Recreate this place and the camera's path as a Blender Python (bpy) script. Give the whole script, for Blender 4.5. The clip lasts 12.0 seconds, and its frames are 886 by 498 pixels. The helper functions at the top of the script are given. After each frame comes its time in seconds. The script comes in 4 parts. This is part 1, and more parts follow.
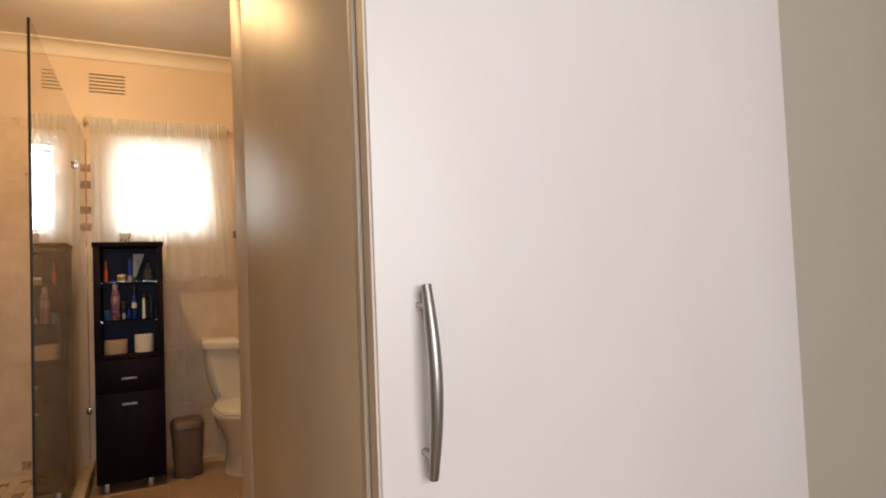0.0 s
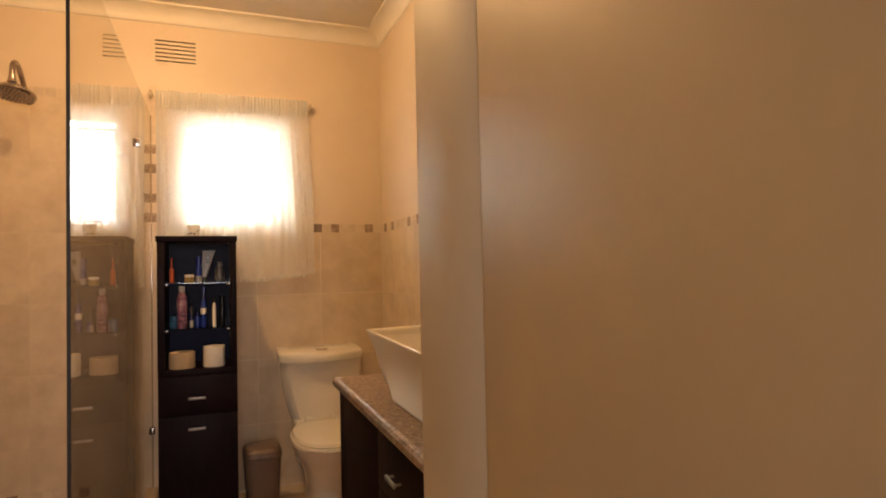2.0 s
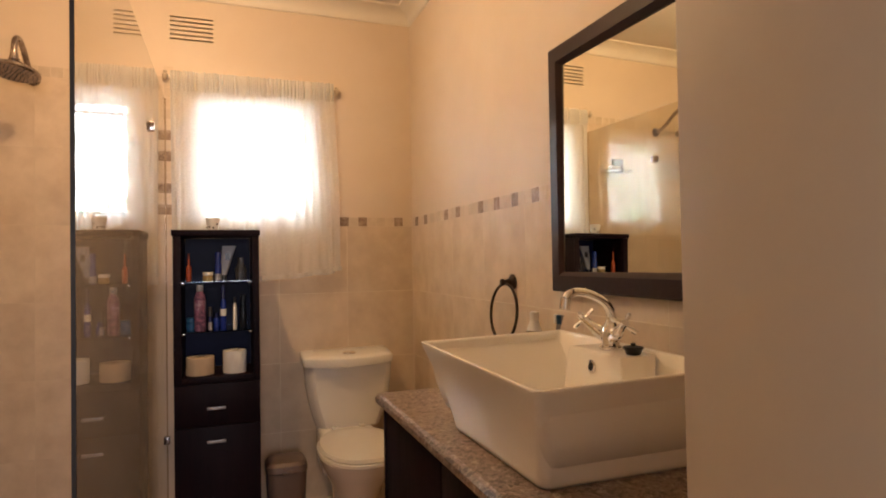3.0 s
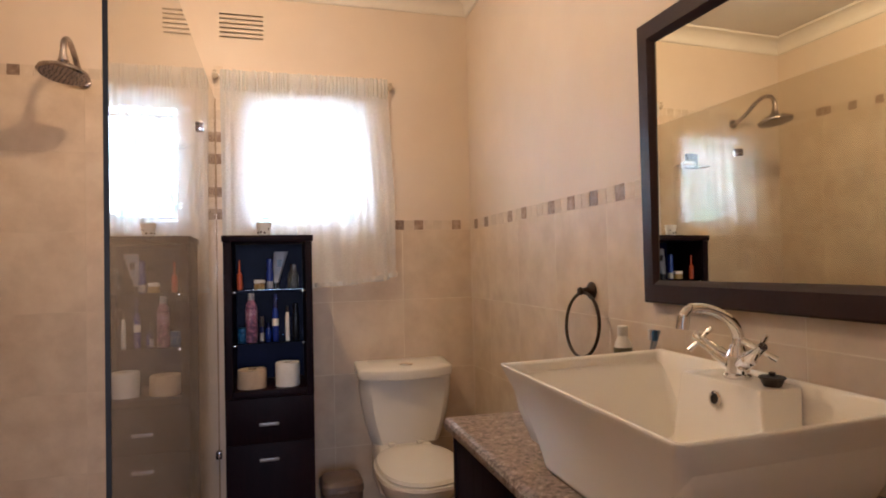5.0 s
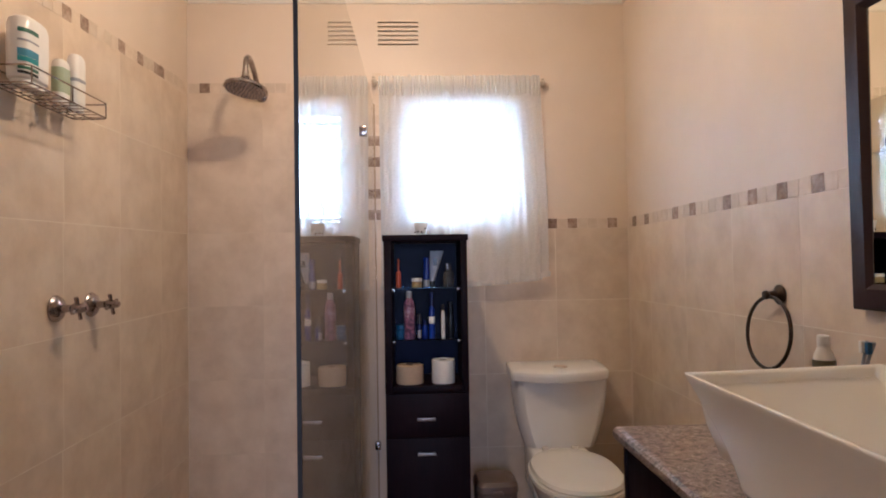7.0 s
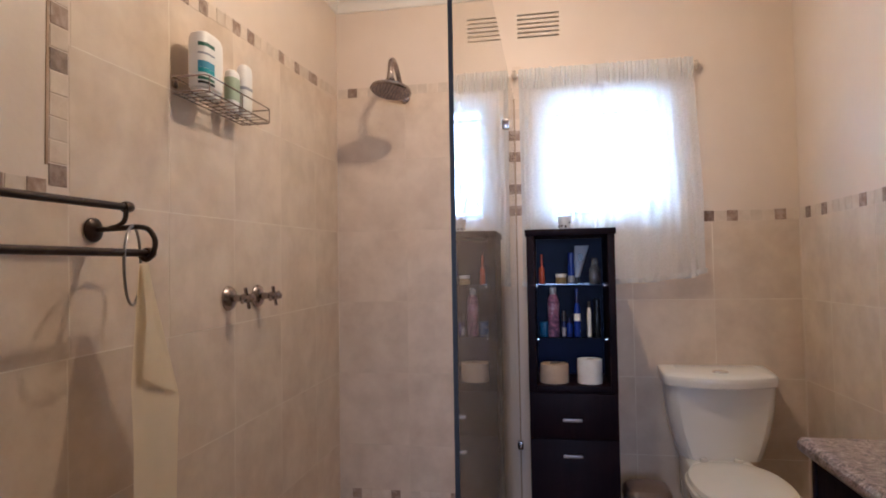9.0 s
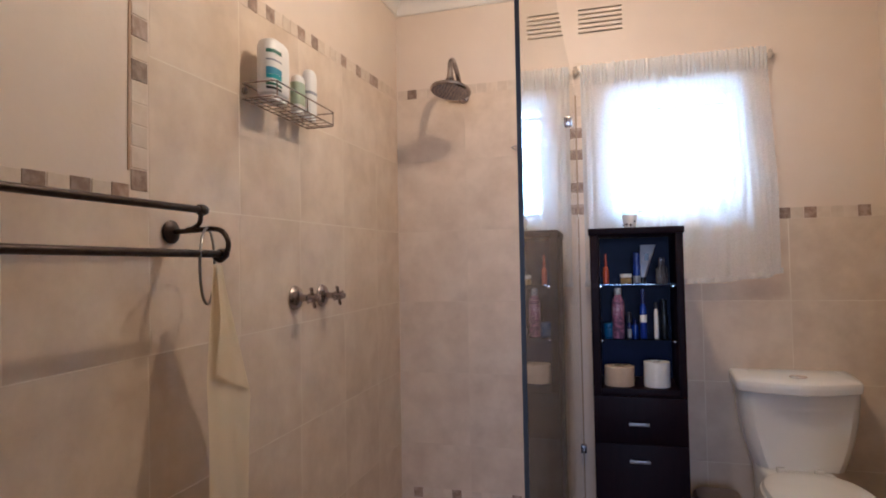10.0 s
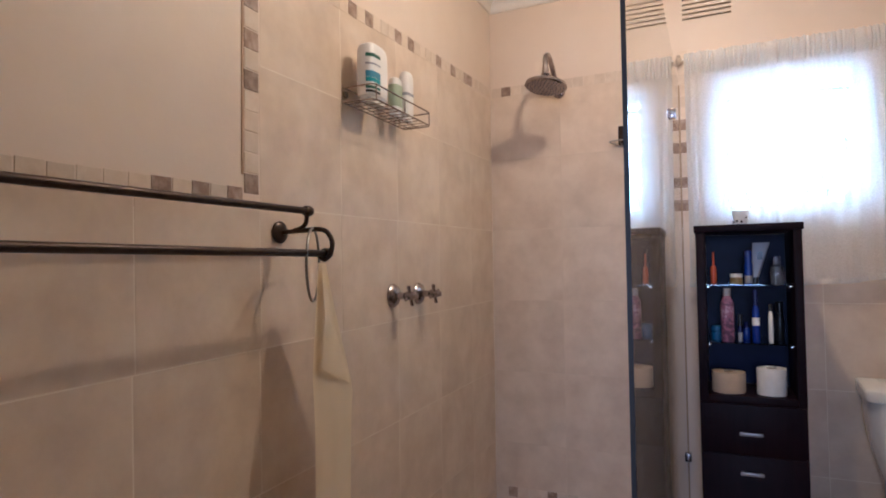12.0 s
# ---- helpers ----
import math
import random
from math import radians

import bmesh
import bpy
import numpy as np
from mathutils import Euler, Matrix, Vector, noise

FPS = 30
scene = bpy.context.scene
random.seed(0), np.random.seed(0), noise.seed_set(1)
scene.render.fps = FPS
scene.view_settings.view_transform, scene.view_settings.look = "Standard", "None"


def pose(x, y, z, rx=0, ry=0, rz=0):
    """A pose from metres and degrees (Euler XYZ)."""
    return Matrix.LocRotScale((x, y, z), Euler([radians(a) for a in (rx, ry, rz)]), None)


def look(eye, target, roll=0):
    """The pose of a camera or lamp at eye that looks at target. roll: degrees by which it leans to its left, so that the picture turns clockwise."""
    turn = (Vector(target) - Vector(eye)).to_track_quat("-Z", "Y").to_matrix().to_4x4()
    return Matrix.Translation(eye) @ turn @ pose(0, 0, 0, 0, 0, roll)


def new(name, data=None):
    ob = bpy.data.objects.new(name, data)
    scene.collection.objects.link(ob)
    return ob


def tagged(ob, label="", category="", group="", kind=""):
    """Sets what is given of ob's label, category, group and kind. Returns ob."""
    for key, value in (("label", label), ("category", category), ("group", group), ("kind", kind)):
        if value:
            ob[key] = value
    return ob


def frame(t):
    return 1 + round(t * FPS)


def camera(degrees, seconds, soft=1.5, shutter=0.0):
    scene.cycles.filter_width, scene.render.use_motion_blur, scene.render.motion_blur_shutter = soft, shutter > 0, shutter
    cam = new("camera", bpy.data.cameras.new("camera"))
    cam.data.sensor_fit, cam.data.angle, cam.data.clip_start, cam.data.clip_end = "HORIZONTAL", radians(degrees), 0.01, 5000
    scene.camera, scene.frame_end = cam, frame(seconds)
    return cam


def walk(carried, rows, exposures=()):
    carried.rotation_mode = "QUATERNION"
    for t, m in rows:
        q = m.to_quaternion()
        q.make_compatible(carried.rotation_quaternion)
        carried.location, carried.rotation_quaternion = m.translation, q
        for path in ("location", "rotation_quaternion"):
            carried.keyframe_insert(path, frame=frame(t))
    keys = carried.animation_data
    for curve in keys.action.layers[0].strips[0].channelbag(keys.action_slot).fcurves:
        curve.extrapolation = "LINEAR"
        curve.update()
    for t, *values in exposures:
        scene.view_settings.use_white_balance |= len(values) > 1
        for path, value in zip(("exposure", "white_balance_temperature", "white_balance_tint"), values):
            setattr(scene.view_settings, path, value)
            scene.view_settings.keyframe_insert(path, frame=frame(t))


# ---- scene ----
cam = camera(73.4, 12.0, soft=1.9)
PATH = [
    (0.0, 0.105, -0.307, 1.179, -26.15, 2.24, -2.29),
    (0.5, 0.130, -0.080, 1.191, -24.22, 2.44, -2.28),
    (1.0, 0.121, 0.084, 1.216, -22.36, 2.04, -1.84),
    (1.5, 0.101, 0.289, 1.234, -21.28, 2.06, -1.62),
    (2.0, 0.074, 0.462, 1.251, -20.83, 1.73, -1.25),
    (2.5, 0.044, 0.648, 1.266, -20.38, 1.40, -1.01),
    (3.0, 0.022, 0.774, 1.277, -20.07, 1.08, -0.96),
    (5.0, 0.017, 0.998, 1.294, -15.66, 1.37, -1.29),
    (5.5, -0.010, 1.014, 1.294, -12.72, 1.48, -1.15),
    (6.0, -0.020, 1.027, 1.294, -9.31, 1.55, -1.08),
    (6.5, -0.031, 1.039, 1.294, -5.82, 1.59, -1.00),
    (7.0, -0.044, 1.047, 1.295, -2.33, 1.58, -0.97),
    (9.0, -0.092, 1.086, 1.262, 10.35, 2.10, -0.92),
    (9.5, -0.104, 1.094, 1.265, 13.09, 2.10, -0.85),
    (10.0, -0.114, 1.089, 1.263, 15.74, 2.18, -0.96),
    (10.5, -0.122, 1.087, 1.266, 18.24, 2.10, -0.77),
    (11.0, -0.126, 1.082, 1.265, 20.58, 2.10, -0.68),
    (11.5, -0.129, 1.082, 1.264, 22.67, 2.15, -0.72),
    (12.0, -0.134, 1.089, 1.268, 24.45, 2.06, -0.73),
]
walk(cam, [(r[0], pose(r[1], r[2], r[3], 90 + r[5], 0, r[4]) @ pose(0, 0, 0, 0, 0, r[6])) for r in PATH], exposures=[
    (0.0, 0.16, 6900, 10),
    (0.6, 0.23, 7300, 12),
    (1.5, 0.28, 8200, 15),
    (2.5, 0.29, 7200, 14),
    (3.2, 0.29, 6150, 14),
    (5.0, 0.32, 5180, 12),
    (7.0, 0.32, 4620, 11),
    (9.0, 0.34, 4400, 10),
    (12.0, 0.34, 4300, 11)])

# world, sun, lamps
world = bpy.data.worlds.new("sky")
scene.world = world
world.use_nodes = True
wn = world.node_tree.nodes
sky = wn.new("ShaderNodeTexSky")
sky.sky_type = "NISHITA"
sky.sun_disc = False
sky.sun_elevation = radians(48)
sky.sun_rotation = radians(60)
world.node_tree.links.new(sky.outputs[0], wn["Background"].inputs[0])
wn["Background"].inputs[1].default_value = 0.15


def lamp(name, kind, m, power, color, **rest):
    data = bpy.data.lights.new(name, kind)
    data.energy, data.color = power, color
    for key, value in rest.items():
        if key == "size":
            data.size = value
        elif key == "size_y":
            data.shape = "RECTANGLE"
            data.size_y = value
        elif key == "angle":
            data.angle = value
        elif key == "radius":
            data.shadow_soft_size = value
    ob = new(name, data)
    ob.matrix_world = m
    return ob


lamp("sun", "SUN", look((-3, 9, 8), (0, 4, 1.5)), 3.0, (1.0, 0.95, 0.88), angle=radians(0.6))
# the bulb is out of view; its place follows from the cast shadows
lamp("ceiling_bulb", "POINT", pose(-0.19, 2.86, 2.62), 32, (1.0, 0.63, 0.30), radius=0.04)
# area lamp added out of view to stand in for daylight on the door
lamp("hall_daylight_lamp", "AREA", look((0.1, -1.72, 1.55), (0.1, 0, 1.45)), 29, (0.95, 0.94, 1.0), size=1.0, size_y=1.1)


# materials
def node(nt, kind, **values):
    n = nt.nodes.new(kind)
    for key, value in values.items():
        n.inputs[key].default_value = value
    return n


def material(name, color, rough=0.5, metal=0.0, spec=0.5, dark=None, scale=6.0, grain=0.0, grain_scale=120.0, spread=0.0,
             coat=0.0, stretch=(1, 1, 1), trans=0.0, ior=1.5, sheen=0.0, mix_low=0.35, mix_high=0.7, random=0.0):
    m = bpy.data.materials.new(name)
    m.use_nodes = True
    nt = m.node_tree
    b = nt.nodes["Principled BSDF"]
    b.inputs["Roughness"].default_value = rough
    b.inputs["Metallic"].default_value = metal
    b.inputs["Specular IOR Level"].default_value = spec
    b.inputs["Coat Weight"].default_value = coat
    b.inputs["Transmission Weight"].default_value = trans
    b.inputs["IOR"].default_value = ior
    b.inputs["Sheen Weight"].default_value = sheen
    col = (*color, 1)
    b.inputs["Base Color"].default_value = col
    co = nt.nodes.new("ShaderNodeTexCoord")
    mp = node(nt, "ShaderNodeMapping", Scale=stretch)
    nt.links.new(co.outputs["Object"], mp.inputs[0])
    vec = mp.outputs[0]
    if random:
        info = nt.nodes.new("ShaderNodeObjectInfo")
        sh = node(nt, "ShaderNodeVectorMath")
        sh.operation = "SCALE"
        sh.inputs["Scale"].default_value = 1.0
        comb = nt.nodes.new("ShaderNodeCombineXYZ")
        mul = node(nt, "ShaderNodeMath")
        mul.operation = "MULTIPLY"
        mul.inputs[1].default_value = 37.0
        nt.links.new(info.outputs["Random"], mul.inputs[0])
        for k in range(3):
            nt.links.new(mul.outputs[0], comb.inputs[k])
        add = nt.nodes.new("ShaderNodeVectorMath")
        nt.links.new(vec, add.inputs[0])
        nt.links.new(comb.outputs[0], add.inputs[1])
        vec = add.outputs[0]
    if dark:
        n = node(nt, "ShaderNodeTexNoise", Scale=scale, Detail=8.0, Roughness=0.6)
        nt.links.new(vec, n.inputs["Vector"])
        r = nt.nodes.new("ShaderNodeMapRange")
        r.inputs["From Min"].default_value = mix_low
        r.inputs["From Max"].default_value = mix_high
        nt.links.new(n.outputs["Fac"], r.inputs["Value"])
        mix = nt.nodes.new("ShaderNodeMix")
        mix.data_type = "RGBA"
        mix.inputs[6].default_value = col
        mix.inputs[7].default_value = (*dark, 1)
        nt.links.new(r.outputs[0], mix.inputs[0])
        out = mix.outputs[2]
        if random:
            hsv = nt.nodes.new("ShaderNodeHueSaturation")
            rr = nt.nodes.new("ShaderNodeMapRange")
            rr.inputs["To Min"].default_value = 1 - random
            rr.inputs["To Max"].default_value = 1 + random
            nt.links.new(info.outputs["Random"], rr.inputs["Value"])
            nt.links.new(rr.outputs[0], hsv.inputs["Value"])
            nt.links.new(out, hsv.inputs["Color"])
            out = hsv.outputs[0]
        nt.links.new(out, b.inputs["Base Color"])
        rg = nt.nodes.new("ShaderNodeMapRange")
        rg.inputs["To Min"].default_value = max(rough - spread, 0.02)
        rg.inputs["To Max"].default_value = min(rough + spread, 1)
        nt.links.new(n.outputs["Fac"], rg.inputs["Value"])
        nt.links.new(rg.outputs[0], b.inputs["Roughness"])
    if grain:
        g = node(nt, "ShaderNodeTexNoise", Scale=grain_scale, Detail=3.0)
        nt.links.new(vec, g.inputs["Vector"])
        bump = node(nt, "ShaderNodeBump", Strength=grain, Distance=0.002)
        nt.links.new(g.outputs["Fac"], bump.inputs["Height"])
        nt.links.new(bump.outputs[0], b.inputs["Normal"])
    return m


TILE = material("cream_ceramic_tile", (0.69, 0.575, 0.44), 0.44, dark=(0.56, 0.445, 0.325), scale=7, grain=0.10, grain_scale=45, spread=0.08, random=0.03)
MOS_LIGHT = material("pale_travertine_mosaic", (0.66, 0.56, 0.44), 0.5, dark=(0.57, 0.46, 0.34), scale=22, grain=0.25, grain_scale=90, random=0.07)
MOS_DARK = material("brown_travertine_mosaic", (0.23, 0.15, 0.10), 0.5, dark=(0.37, 0.28, 0.21), scale=38, grain=0.35, grain_scale=110, random=0.22, mix_low=0.42, mix_high=0.62)
GROUT = material("cream_grout", (0.68, 0.59, 0.47), 0.9, dark=(0.56, 0.46, 0.36), scale=3, grain=0.3, grain_scale=200)
PAINT = material("cream_wall_paint", (0.71, 0.60, 0.48), 0.5, dark=(0.665, 0.555, 0.44), scale=2.5, grain=0.18, grain_scale=60, spread=0.06)
CEIL = material("white_ceiling_paint", (0.74, 0.71, 0.66), 0.75, dark=(0.69, 0.65, 0.6), scale=2, grain=0.15)
CORN = material("white_plaster_cornice", (0.78, 0.74, 0.67), 0.55, dark=(0.73, 0.68, 0.6), scale=4, grain=0.08)
FLOORM = material("tan_floor_tile", (0.44, 0.30, 0.19), 0.35, dark=(0.36, 0.235, 0.145), scale=4, grain=0.1, spread=0.1, random=0.04)
ESPRESSO = material("espresso_melamine", (0.010, 0.0035, 0.006), 0.5, dark=(0.006, 0.0025, 0.005), spec=0.12, scale=9, stretch=(8, 8, 0.6), grain=0.12, grain_scale=40, spread=0.08)
FRAME = material("espresso_mirror_frame", (0.026, 0.010, 0.010), 0.45, spec=0.3, dark=(0.022, 0.009, 0.008), scale=12, grain=0.15, grain_scale=60)
# the bluish reflection inside the cabinet is put into this base colour
BACKP = material("blue_reflection_back_panel", (0.004, 0.006, 0.036), 0.4, dark=(0.002, 0.003, 0.014), spec=0.10, scale=3, spread=0.05)
CERAMIC = material("white_glazed_ceramic", (0.84, 0.81, 0.75), 0.08, coat=0.6, dark=(0.82, 0.79, 0.73), scale=3)
GLAZE = material("white_basin_glaze", (0.89, 0.85, 0.78), 0.17, dark=(0.87, 0.83, 0.76), scale=3)
SEATM = material("white_plastic_seat", (0.80, 0.77, 0.70), 0.18, dark=(0.77, 0.735, 0.66), scale=4)
# darker, browner chrome for the shower fittings and glass clips
BROWNCHROME = material("brownish_chrome", (0.42, 0.37, 0.36), 0.20, 1.0, dark=(0.28, 0.24, 0.24), scale=20)
CHROME = material("chrome", (0.82, 0.82, 0.83), 0.07, 1.0)
STEEL = material("brushed_nickel", (0.34, 0.32, 0.30), 0.40, 1.0, dark=(0.46, 0.44, 0.41), scale=30, stretch=(1, 1, 0.1), spread=0.08)
BRONZE = material("oil_rubbed_bronze", (0.055, 0.038, 0.028), 0.38, 0.75, dark=(0.03, 0.02, 0.016), scale=25, spread=0.1)
MIRROR = material("mirror_silver", (0.90, 0.90, 0.77), 0.015, 1.0)
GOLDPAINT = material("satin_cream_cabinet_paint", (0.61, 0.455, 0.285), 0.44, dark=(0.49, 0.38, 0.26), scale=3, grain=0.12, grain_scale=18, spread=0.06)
DOORW = material("white_painted_door", (0.74, 0.70, 0.68), 0.4, dark=(0.70, 0.655, 0.62), scale=2.2, stretch=(2, 2, 0.7), grain=0.08, grain_scale=30, spread=0.06)
# beige with slightly darker streaks along the door edge
EDGE = material("beige_door_edge", (0.66, 0.58, 0.46), 0.5, dark=(0.58, 0.49, 0.38), scale=14, stretch=(4, 4, 0.4))
# brown tone that stands in for the shade in the door gap
GAPSHADE = material("brown_gap_shade", (0.38, 0.31, 0.24), 0.8)
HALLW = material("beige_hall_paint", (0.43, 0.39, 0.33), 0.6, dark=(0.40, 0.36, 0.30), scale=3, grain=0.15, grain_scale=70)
JAMBM = material("cream_door_frame_enamel", (0.58, 0.48, 0.36), 0.5, dark=(0.53, 0.43, 0.32), scale=5, grain=0.08, grain_scale=25)
WHITEP = material("white_plastic", (0.78, 0.76, 0.72), 0.3, dark=(0.74, 0.72, 0.67), scale=8)
BLACKR = material("black_rubber", (0.012, 0.011, 0.011), 0.55)
PAPER = material("white_toilet_paper", (0.80, 0.77, 0.72), 0.95, dark=(0.74, 0.70, 0.64), scale=30, grain=0.5, grain_scale=220)
CREAMCLOTH = material("cream_cotton_cloth", (0.80, 0.71, 0.50), 0.9, dark=(0.76, 0.66, 0.44), scale=7, grain=0.5, grain_scale=260, sheen=0.3)
BINM = material("taupe_plastic_bin", (0.15, 0.10, 0.075), 0.38, dark=(0.11, 0.075, 0.055), scale=5, spread=0.06)
IRON = material("dark_painted_iron", (0.10, 0.10, 0.11), 0.5, dark=(0.06, 0.06, 0.07), scale=12)
SLOTSHADE = material("slot_shade_black", (0.03, 0.02, 0.015), 0.9)
GARDEN = material("sunlit_garden", (0.55, 0.60, 0.50), 0.9, dark=(0.35, 0.5, 0.3), scale=1.2)


def plain(name, color, rough=0.3, trans=0.0, metal=0.0):
    return material(name, color, rough, metal, dark=tuple(c * 0.85 for c in color), scale=14, trans=trans)


def granite():
    m = bpy.data.materials.new("brown_speckled_laminate")
    m.use_nodes = True
    nt = m.node_tree
    b = nt.nodes["Principled BSDF"]
    co = nt.nodes.new("ShaderNodeTexCoord")
    n = node(nt, "ShaderNodeTexNoise", Scale=62.0, Detail=5.0, Roughness=0.7, Distortion=1.0)
    nt.links.new(co.outputs["Object"], n.inputs["Vector"])
    r = nt.nodes.new("ShaderNodeValToRGB")
    for pos, c in ((0.38, (0.07, 0.045, 0.035)), (0.45, (0.11, 0.075, 0.055)), (0.50, (0.33, 0.25, 0.20)), (0.545, (0.16, 0.11, 0.085)), (0.60, (0.45, 0.36, 0.30))):
        e = r.color_ramp.elements.new(pos)
        e.color = (*c, 1)
    r.color_ramp.elements.remove(r.color_ramp.elements[0])
    r.color_ramp.elements.remove(r.color_ramp.elements[-1])
    nt.links.new(n.outputs["Fac"], r.inputs[0])
    nt.links.new(r.outputs[0], b.inputs["Base Color"])
    b.inputs["Roughness"].default_value = 0.28
    return m


GRANITE = granite()


def clear_glass(name, tint, ior=1.5):
    """Clear glass: a tinted body and an untinted gloss on its faces."""
    m = bpy.data.materials.new(name)
    m.use_nodes = True
    nt = m.node_tree
    nt.nodes.remove(nt.nodes["Principled BSDF"])
    body = node(nt, "ShaderNodeBsdfRefraction", Color=(*tint, 1), Roughness=0.0, IOR=ior)
    gloss = node(nt, "ShaderNodeBsdfGlossy", Color=(1, 1, 1, 1), Roughness=0.0)
    fres = node(nt, "ShaderNodeFresnel", IOR=ior)
    mix = nt.nodes.new("ShaderNodeMixShader")
    nt.links.new(fres.outputs[0], mix.inputs[0])
    nt.links.new(body.outputs[0], mix.inputs[1])
    nt.links.new(gloss.outputs[0], mix.inputs[2])
    nt.links.new(mix.outputs[0], nt.nodes["Material Output"].inputs[0])
    return m


SCREEN = clear_glass("clear_shower_glass", (0.885, 0.87, 0.83), 1.56)
SHELFG = clear_glass("shelf_glass", (0.40, 0.52, 0.66), 1.5)
PANE = clear_glass("window_glass", (0.97, 0.98, 0.98), 1.45)


def sheer():
    m = bpy.data.materials.new("white_sheer_voile")
    m.use_nodes = True
    nt = m.node_tree
    nt.nodes.remove(nt.nodes["Principled BSDF"])
    out = nt.nodes["Material Output"]
    tp = node(nt, "ShaderNodeBsdfTransparent", Color=(1, 1, 1, 1))
    tl = node(nt, "ShaderNodeBsdfTranslucent", Color=(0.90, 0.90, 0.89, 1))
    df = node(nt, "ShaderNodeBsdfDiffuse", Color=(0.88, 0.88, 0.87, 1))
    a = nt.nodes.new("ShaderNodeMixShader")
    a.inputs[0].default_value = 0.58
    nt.links.new(tl.outputs[0], a.inputs[1])
    nt.links.new(df.outputs[0], a.inputs[2])
    c = nt.nodes.new("ShaderNodeMixShader")
    co = nt.nodes.new("ShaderNodeTexCoord")
    n = node(nt, "ShaderNodeTexNoise", Scale=220.0, Detail=2.0)
    nt.links.new(co.outputs["Object"], n.inputs["Vector"])
    r = nt.nodes.new("ShaderNodeMapRange")
    r.inputs["To Min"].default_value = 0.42
    r.inputs["To Max"].default_value = 0.74
    nt.links.new(n.outputs["Fac"], r.inputs["Value"])
    nt.links.new(r.outputs[0], c.inputs[0])
    nt.links.new(tp.outputs[0], c.inputs[1])
    nt.links.new(a.outputs[0], c.inputs[2])
    nt.links.new(c.outputs[0], out.inputs[0])
    return m


VOILE = sheer()


def emitter(name, color, strength):
    m = bpy.data.materials.new(name)
    m.use_nodes = True
    b = m.node_tree.nodes["Principled BSDF"]
    b.inputs["Base Color"].default_value = (*color, 1)
    b.inputs["Emission Color"].default_value = (*color, 1)
    b.inputs["Emission Strength"].default_value = strength
    return m


# mesh helpers: coordinates are world metres, moved to the thing's own origin by part()
ORIGIN = {}


def thing(name, origin, label, category, group="", kind=""):
    ob = new(name)
    ob.empty_display_size = 0.05
    ob.location = origin
    ORIGIN[ob] = Vector(origin)
    return tagged(ob, label, category, group, kind)


def finish(bm, name, mat, smooth=30.0):
    me = bpy.data.meshes.new(name)
    bmesh.ops.recalc_face_normals(bm, faces=bm.faces)
    bm.to_mesh(me)
    bm.free()
    me.materials.append(mat)
    if smooth:
        for p in me.polygons:
            p.use_smooth = True
        me.set_sharp_from_angle(angle=radians(smooth))
    return me


def part(name, bm, mat, parent, label="", smooth=30.0):
    o = ORIGIN[parent]
    bm.transform(Matrix.Translation(-o))
    ob = new(name, finish(bm, name, mat, smooth))
    ob.parent = parent
    ORIGIN[ob] = o
    return tagged(ob, label)


def solid(name, bm, mat, label="", category="", kind="structure", smooth=30.0, origin=(0, 0, 0)):
    bm.transform(Matrix.Translation(-Vector(origin)))
    ob = new(name, finish(bm, name, mat, smooth))
    ob.location = origin
    ORIGIN[ob] = Vector(origin)
    return tagged(ob, label, category, "", kind)


def boxes(*specs, bevel=0.0, seg=2):
    """Boxes (x0, x1, y0, y1, z0, z1) in one bmesh."""
    bm = bmesh.new()
    for x0, x1, y0, y1, z0, z1 in specs:
        m = Matrix.Translation(((x0 + x1) / 2, (y0 + y1) / 2, (z0 + z1) / 2)) @ Matrix.Diagonal((x1 - x0, y1 - y0, z1 - z0, 1))
        bmesh.ops.create_cube(bm, size=1, matrix=m)
    if bevel:
        bmesh.ops.bevel(bm, geom=bm.edges[:], offset=bevel, segments=seg, affect="EDGES", profile=0.5)
    return bm


def lathe(profile, center=(0, 0, 0), n=28, m=None, squash=(1, 1)):
    """profile: (radius, height) from bottom to top, turned round z at center; m turns it first."""
    bm = bmesh.new()
    rings = []
    for r, h in profile:
        if r < 1e-5:
            rings.append([bm.verts.new((0, 0, h))])
        else:
            rings.append([bm.verts.new((r * squash[0] * math.cos(a), r * squash[1] * math.sin(a), h)) for a in (2 * math.pi * k / n for k in range(n))])
    for a, b in zip(rings, rings[1:]):
        for k in range(n):
            q = (k + 1) % n
            if len(a) == 1 and len(b) == 1:
                continue
            if len(a) == 1:
                bm.faces.new((a[0], b[k], b[q]))
            elif len(b) == 1:
                bm.faces.new((a[k], a[q], b[0]))
            else:
                bm.faces.new((a[k], a[q], b[q], b[k]))
    if m is not None:
        bm.transform(m)
    bm.transform(Matrix.Translation(center))
    return bm


